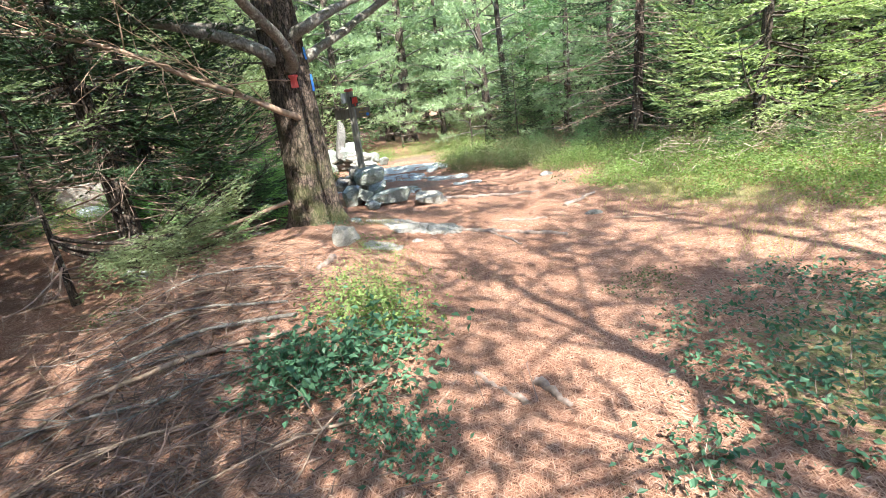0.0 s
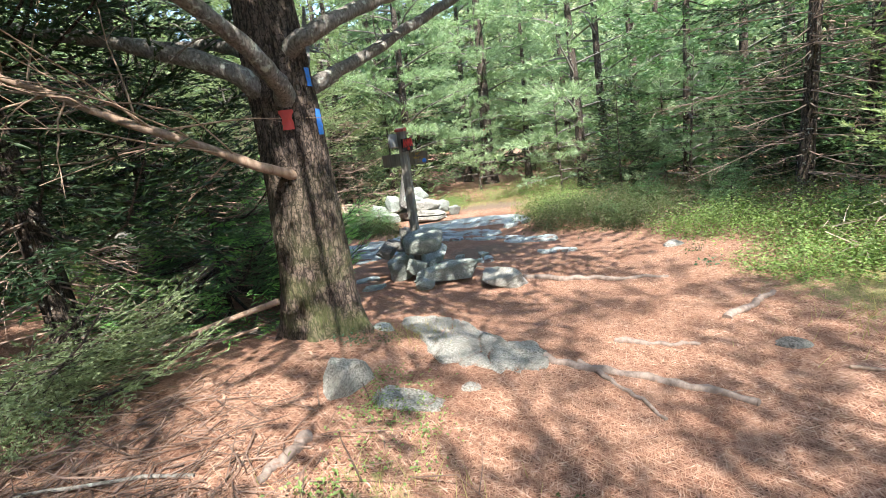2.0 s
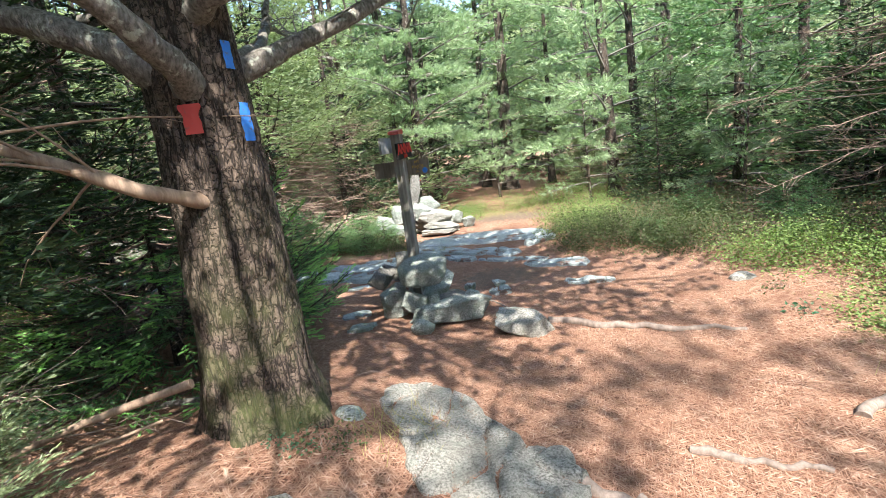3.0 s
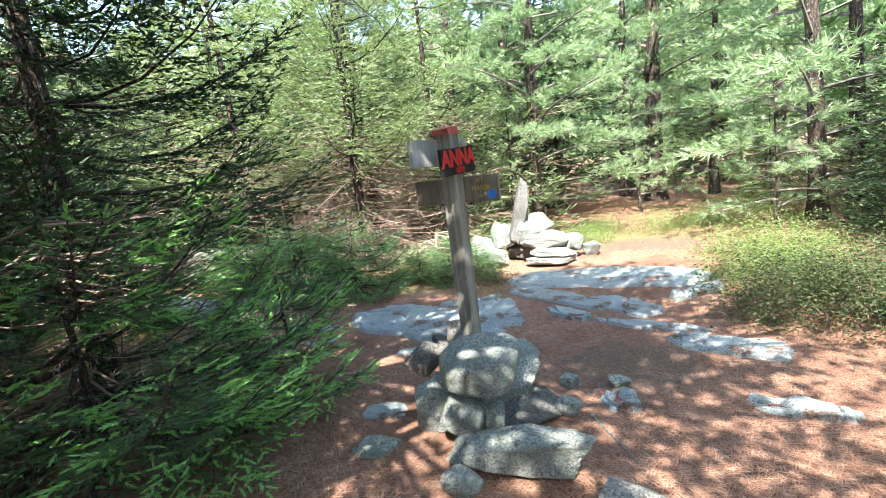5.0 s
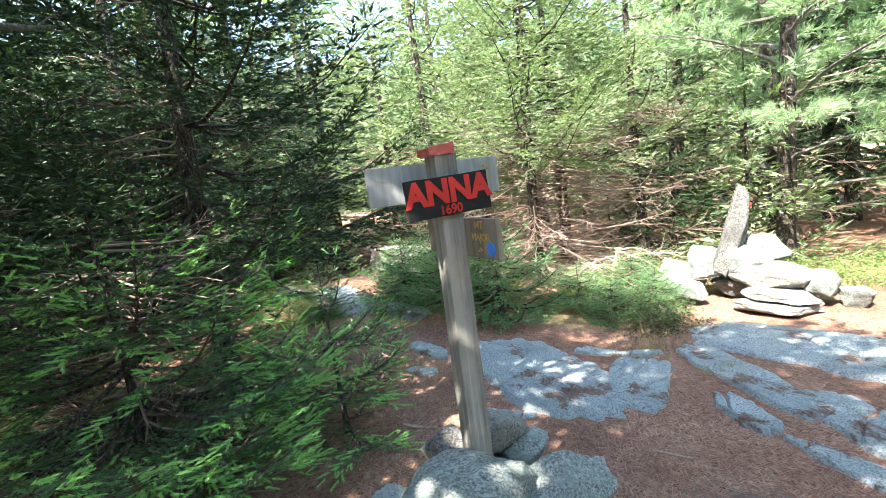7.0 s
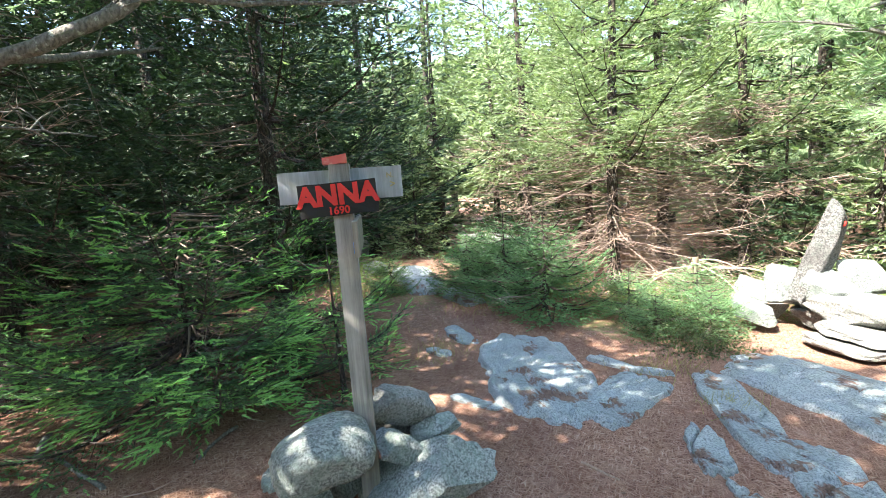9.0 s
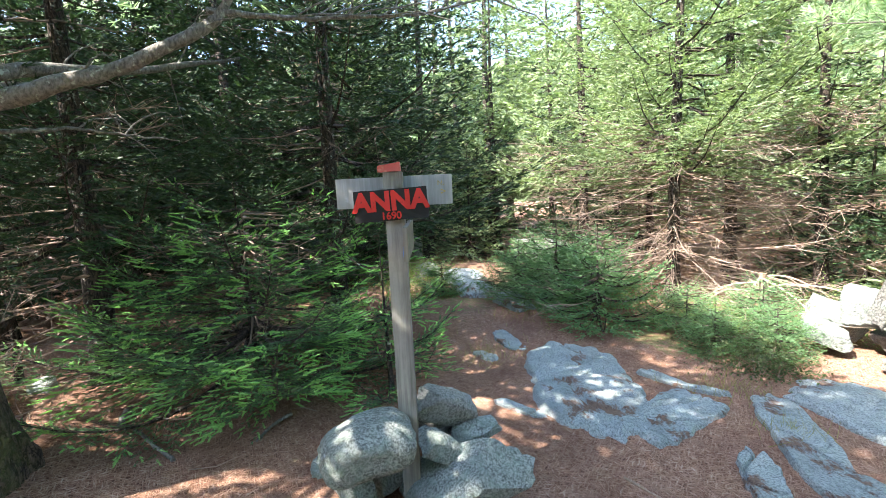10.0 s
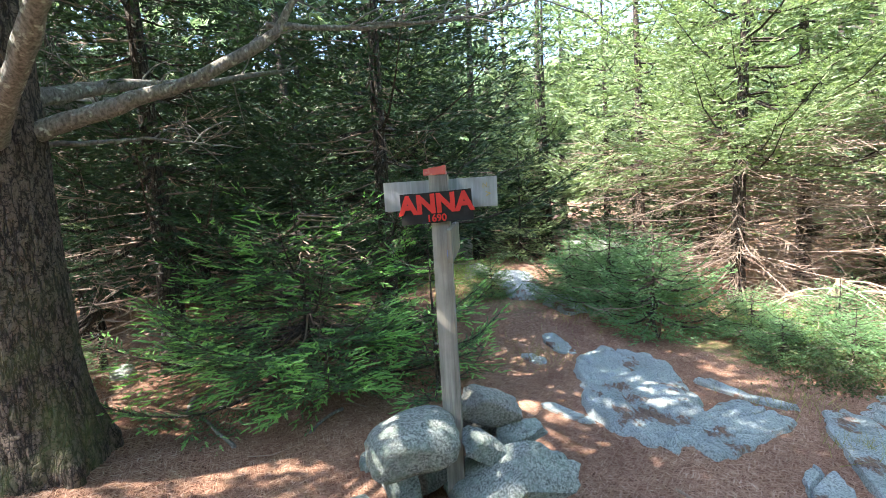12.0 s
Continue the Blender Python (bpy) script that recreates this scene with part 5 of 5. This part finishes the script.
for k, (cx, cy, rx, ry, h, n, lf, m_) in enumerate((
    (-0.50, 2.42, 0.27, 0.27, 0.40, 400, 0.082, M_HERB), (-0.92, 2.35, 0.26, 0.22, 0.20, 520, 0.07, M_HERB), (-0.52, 3.0, 0.36, 0.3, 0.24, 1300, 0.045, M_BUSH_LIT), (-0.35, 1.75, 0.25, 0.25, 0.14, 260, 0.05, M_HERB),
    (-0.70, 3.35, 0.28, 0.36, 0.15, 520, 0.035, M_BUSH_LIT), (1.55, 2.30, 0.42, 0.35, 0.16, 260, 0.05, M_HERB), (2.3, 2.6, 0.5, 0.36, 0.18, 300, 0.052, M_HERB), (1.42, 1.70, 0.30, 0.34, 0.20, 230, 0.06, M_HERB),
    (2.0, 1.8, 0.40, 0.42, 0.22, 300, 0.062, M_HERB), (0.92, 1.36, 0.22, 0.22, 0.15, 120, 0.056, M_HERB), (2.7, 2.1, 0.45, 0.45, 0.22, 280, 0.06, M_HERB), (1.45, 3.1, 0.3, 0.25, 0.09, 260, 0.03, M_BUSH),
    (-0.62, 4.45, 0.24, 0.26, 0.10, 240, 0.03, M_BUSH_LIT), (-1.15, 4.98, 0.14, 0.10, 0.08, 80, 0.03, M_HERB), (-0.95, 5.05, 0.16, 0.12, 0.08, 90, 0.03, M_BUSH), (-0.62, 4.1, 0.3, 0.3, 0.08, 200, 0.03, M_BUSH_LIT),
    (1.92, 6.85, 0.10, 0.10, 0.08, 26, 0.05, M_HERB), (2.0, 7.35, 0.08, 0.08, 0.10, 26, 0.05, M_BUSH), (-2.6, 3.4, 0.2, 0.2, 0.1, 120, 0.04, M_BUSH), (0.2, 3.75, 0.1, 0.1, 0.05, 30, 0.03, M_BUSH),
)):
    shrub("leafy_plant", cx, cy, rx, ry, h * 1.15, int(n * 1.7), lf * 0.68, m_, 260 + k, HERB if m_ is M_HERB else "low green leafy plants among needles", "plant", stems=34, upright=0.8)


# ---------------------------------------------------------------- fallen branches, roots, litter
def fallen(name, a, b, r0, r1, material, seed, label, twigs=6, tl=0.3, lift=0.0, category="branch"):
    r = np.random.default_rng(seed)
    s = Soup()
    n = 16
    t = np.linspace(0, 1, n)
    x, y = a[0] + (b[0] - a[0]) * t, a[1] + (b[1] - a[1]) * t
    L = math.hypot(b[0] - a[0], b[1] - a[1])
    w = np.cumsum(r.normal(0, (0.05 if category == "root" else 0.02) * L, n)) * 0.35
    x, y = x - (b[1] - a[1]) / L * w, y + (b[0] - a[0]) / L * w
    rr = r0 + (r1 - r0) * t
    z = height(x, y) + rr * (0.15 + 0.5 * r.uniform(-1, 1, n) if category == "root" else 0.6) + lift * np.sin(np.pi * t)
    if len(a) > 2:
        z = z + (a[2] - z[0]) * (1 - t) ** 1.3
    p = np.stack([x, y, z], -1)
    o = p[0].copy()
    p = p - o
    tube(s, p, rr * (1 + r.normal(0, 0.07, n)), 9)
    if twigs:
        u = r.uniform(0.2, 0.98, twigs)
        q = np.stack([np.interp(u, t, p[:, i]) for i in range(3)], -1)
        d = unit(p[-1] - p[0])[None] + r.normal(0, 0.7, (twigs, 3))
        d[:, 2] = np.abs(d[:, 2]) * 0.4
        d, ln = unit(d), r.uniform(0.3, 1, twigs) * tl
    ob = part(name, s, material, smooth=True)
    for k in range(twigs):
        st = Soup()
        sticks(st, q[k:k + 1], d[k:k + 1], ln[k:k + 1], [0.0035], r)
        part("side_twig", st, material, ob)
    ob.location = o
    return tagged(ob, label, category)


fallen("root", (0.40, 2.12), (0.47, 1.88), 0.028, 0.016, M_ROOT, 323, "short stub of grey root on the path", 0, 0.1, 0.0, "root")
fallen("root", (0.10, 2.25), (0.28, 1.92), 0.014, 0.02, M_ROOT, 324, "low grey root in the path", 0, 0.1, -0.01, "root")
DEAD = "bare dead branch lying on needles"
fallen("fallen_branch", (-1.58, 5.0, 0.62), (-3.9, 3.9), 0.021, 0.010, M_DEADWOOD, 301, "pale dead branch propped against the pine", 8, 0.4)
fallen("fallen_branch", (-1.75, 4.95, 0.45), (-3.4, 3.3), 0.008, 0.004, M_DEADWOOD, 302, DEAD, 8, 0.4)
fallen("fallen_branch", (-0.95, 2.75), (-2.3, 2.05), 0.020, 0.010, M_DEADWOOD, 303, DEAD, 6, 0.3, 0.03)
fallen("fallen_branch", (-1.1, 3.35), (-3.0, 2.7), 0.007, 0.004, M_DEADWOOD, 304, DEAD, 10, 0.5, 0.05)
fallen("fallen_branch", (-1.2, 3.2), (-2.7, 2.3), 0.006, 0.003, M_DEADWOOD, 305, DEAD, 10, 0.5, 0.04)
fallen("fallen_branch", (-0.5, 1.95), (-1.3, 1.45), 0.008, 0.003, M_DEADWOOD, 306, DEAD, 8, 0.4, 0.06)
fallen("fallen_branch", (-0.42, 2.3), (-0.75, 1.6), 0.007, 0.003, M_DEADWOOD, 307, DEAD, 6, 0.4, 0.08)
fallen("fallen_branch", (-1.4, 2.0), (-2.2, 1.5), 0.009, 0.004, M_DEADWOOD, 308, DEAD, 8, 0.4, 0.06)
for k, (x0, y0, x1, y1, w) in enumerate(((-1.05, 2.95, -2.3, 2.45, 0.016), (-1.15, 3.1, -2.5, 2.75, 0.011), (-1.3, 3.6, -2.6, 3.15, 0.010), (-1.5, 2.2, -2.5, 1.95, 0.012), (-1.2, 2.55, -2.2, 2.35, 0.008), (-1.0, 2.5, -1.9, 1.9, 0.009))):
    fallen("fallen_branch", (x0, y0), (x1, y1), w, w * 0.4, M_BARK_LIMB, 330 + k, "dark brown dead branch lying on needles", 9, 0.4, 0.04)
fallen("root", (0.12, 7.08), (1.52, 6.86), 0.040, 0.018, M_ROOT, 309, "thick exposed root crossing the path", 3, 0.2, 0.0, "root")
fallen("root", (0.20, 5.02), (1.25, 4.45), 0.034, 0.022, M_ROOT, 310, "thick exposed root crossing the path", 2, 0.2, 0.0, "root")
fallen("root", (0.42, 4.98), (0.75, 4.35), 0.022, 0.010, M_ROOT, 311, "exposed root crossing the path", 2, 0.2, 0.0, "root")
fallen("root", (0.72, 5.32), (1.22, 5.14), 0.025, 0.015, M_ROOT, 312, "exposed root crossing the path", 0, 0.2, 0.0, "root")
fallen("root", (1.55, 5.55), (2.05, 5.95), 0.035, 0.018, M_ROOT, 313, "exposed root crossing the path", 0, 0.2, 0.0, "root")
fallen("root", (-0.98, 3.98), (-1.06, 3.66), 0.034, 0.02, M_ROOT, 314, "exposed root running down the bank", 0, 0.2, 0.0, "root")
fallen("stick", (1.85, 4.75), (2.5, 4.55), 0.012, 0.007, M_DEADWOOD, 315, "short dead stick on needles", 1, 0.15)
fallen("stick", (-2.3, 6.75), (-1.95, 6.6), 0.014, 0.008, M_BARK_LIMB, 316, "short dark stick on needles", 2, 0.15, 0.02)
fallen("stick", (-1.75, 6.15), (-2.15, 5.75), 0.014, 0.010, M_BARK_LIMB, 317, "short dark stick on needles", 1, 0.15, 0.02)
fallen("stick", (-2.15, 5.65), (-2.5, 5.55), 0.025, 0.016, M_BARK_LIMB, 318, "short dark stick on needles", 1, 0.15, 0.02)
fallen("stick", (-0.5, 7.75), (-0.2, 7.35), 0.010, 0.005, M_BARK_LIMB, 319, "short dark stick on needles", 2, 0.15)
fallen("stick", (-1.15, 8.75), (-0.95, 8.85), 0.008, 0.005, M_DEADWOOD, 320, "short dead stick on dirt", 0)
fallen("stick", (-2.45, 7.85), (-2.25, 8.0), 0.016, 0.010, M_DEADWOOD, 321, "short dead stick on needles", 2, 0.1)
fallen("stick", (-0.12, 2.0), (-0.02, 2.2), 0.006, 0.004, M_DEADWOOD, 322, "short dead stick on needles", 0)


def snag(x, y, h, seed):
    """A dead stub of a trunk with bare bleached branches drooping from it."""
    r = np.random.default_rng(seed)
    thing = new("dead_snag")
    st = Soup()
    tube(st, bend((0, 0, -0.1), (0.03, 0.02, h), 0, 8, 0.008, r), [0.05, 0.038], 10)
    part("trunk", st, M_DEADWOOD, thing, "bleached broken trunk stub", smooth=True)
    for k in range(12):
        a = k * 2.4 + r.uniform(-0.3, 0.3)
        L, z = r.uniform(0.5, 1.1), h * r.uniform(0.45, 0.95)
        end = np.array([math.cos(a) * L, math.sin(a) * L, max(0.05, z - r.uniform(0.05, 0.45))])
        ax = bend((0, 0, z), end, -0.10, 9, 0.012, r)
        st = Soup()
        tube(st, ax, [0.013, 0.004], 6)
        limb_ = part("bare_branch", st, M_TWIG_PALE, thing)
        m_ = 9
        u = r.uniform(0.3, 1, m_)
        q = np.stack([np.interp(u, np.linspace(0, 1, 9), ax[:, i]) for i in range(3)], -1)
        d = unit(unit(end - ax[0])[None] + r.normal(0, 0.6, (m_, 3)))
        for i in range(m_):
            tw = Soup()
            sticks(tw, q[i:i + 1], d[i:i + 1], r.uniform(0.15, 0.45, 1), [0.003], r)
            part("twig", tw, M_TWIG_PALE, limb_)
    thing.location = (x, y, gz(x, y))
    tagged(thing, "bleached dead snag with bare drooping branches", "snag")


snag(-3.6, 11.7, 0.5, 460)

# brush piles of dry twigs
for k, (cx, cy, rx, ry, n, ln, m_, lb) in enumerate(((-1.5, 1.9, 0.8, 0.6, 1500, 0.62, M_TWIG_DARK, "dry brown twigs heaped on the bank"), (-1.7, 3.3, 1.0, 0.8, 1700, 0.5, M_TWIG_DARK, "dry brown twigs scattered on the bank"),
                                              (-3.9, 11.6, 1.0, 0.5, 260, 0.7, M_TWIG_PALE, "bleached dead branches in a tangle"), (4.9, 5.9, 0.9, 0.8, 560, 0.9, M_TWIG_PALE, "bleached dead branches in a tangle"), (3.5, 6.4, 0.6, 0.8, 260, 0.5, M_TWIG_PALE, "bleached dead branches among shrubs"), (2.6, 9.3, 0.8, 0.6, 260, 0.5, M_TWIG, "dry twigs among shrubs"),
                                              (-3.2, 5.9, 1.0, 0.7, 260, 0.5, M_TWIG, "dry brown twigs under the spruces"))):
    r = np.random.default_rng(400 + k)
    s = Soup()
    x, y = r.normal(0, rx * 0.55, n), r.normal(0, ry * 0.55, n)
    d = r.normal(0, 1, (n, 3))
    d[:, 2] *= 0.45 if m_ is M_TWIG_PALE else 0.18
    p = np.stack([x, y, height(cx + x, cy + y) - gz(cx, cy) + (0.2 if m_ is M_TWIG_PALE else 0.02) * r.uniform(0, 1.5, n)], -1)
    sticks(s, p, unit(d), r.uniform(0.2, 1, n) ** 1.5 * ln, r.uniform(0.0012, 0.0055, n), r)
    ob = tagged(part("brushwood", s, m_), lb, "brushwood", kind="stuff")
    ob.location = (cx, cy, gz(cx, cy))

# loose needles and grass
r = np.random.default_rng(450)
n = 210000
x, y = r.normal(-0.2, 1.7, n), r.uniform(0.6, 10.5, n)
keep = (np.abs(x) < 3.4) & (r.uniform(0, 1, n) < 0.55 + 0.45 * bumpy(x, y, 0.5, 77))
x, y = x[keep], y[keep]
n = len(x)
a, ln = r.uniform(0, 6.28, n), r.uniform(0.04, 0.11, n)
d = np.stack([np.cos(a), np.sin(a), r.normal(0, 0.10, n)], -1)
p = np.stack([x, y, height(x, y) + r.uniform(0.001, 0.010, n)], -1)
sd = np.stack([-np.sin(a), np.cos(a), np.zeros(n)], -1) * r.uniform(0.0009, 0.0019, (n, 1))
s = Soup()
s.add(np.stack([p - sd, p + sd, p + d * ln[:, None]], 1).reshape(-1, 3), np.arange(n * 3).reshape(-1, 3))
tagged(part("needle_litter", s, M_NEEDLE), "fallen red-brown pine needles on the path", "litter", kind="stuff")

s = Soup()
for cx, cy, rr, n in ((-2.0, 10.0, 0.25, 160), (-3.2, 8.4, 0.35, 160), (-1.35, 9.95, 0.15, 120), (2.9, 5.2, 0.7, 900), (3.3, 4.0, 0.6, 700), (-4.4, 9.4, 0.6, 300), (2.6, 3.4, 0.6, 300), (0.1, 13.2, 0.8, 500), (-0.55, 3.6, 0.4, 260), (-0.7, 5.3, 0.25, 140), (4.4, 4.2, 0.8, 900)):
    x, y = r.normal(cx, rr * 0.6, n), r.normal(cy, rr * 0.6, n)
    p = np.stack([x, y, height(x, y)], -1)
    d = unit(np.stack([r.normal(0, 0.5, n), r.normal(0, 0.5, n), np.ones(n)], -1))
    ln = r.uniform(0.05, 0.18, n)[:, None]
    sd = unit(np.cross(d, r.normal(0, 1, (n, 3)))) * 0.002
    s.add(np.stack([p - sd, p + sd, p + d * ln], 1).reshape(-1, 3), np.arange(n * 3).reshape(-1, 3))
tagged(part("grass", s, M_GRASS), "thin dry yellow-green grass tufts", "grass", kind="stuff")
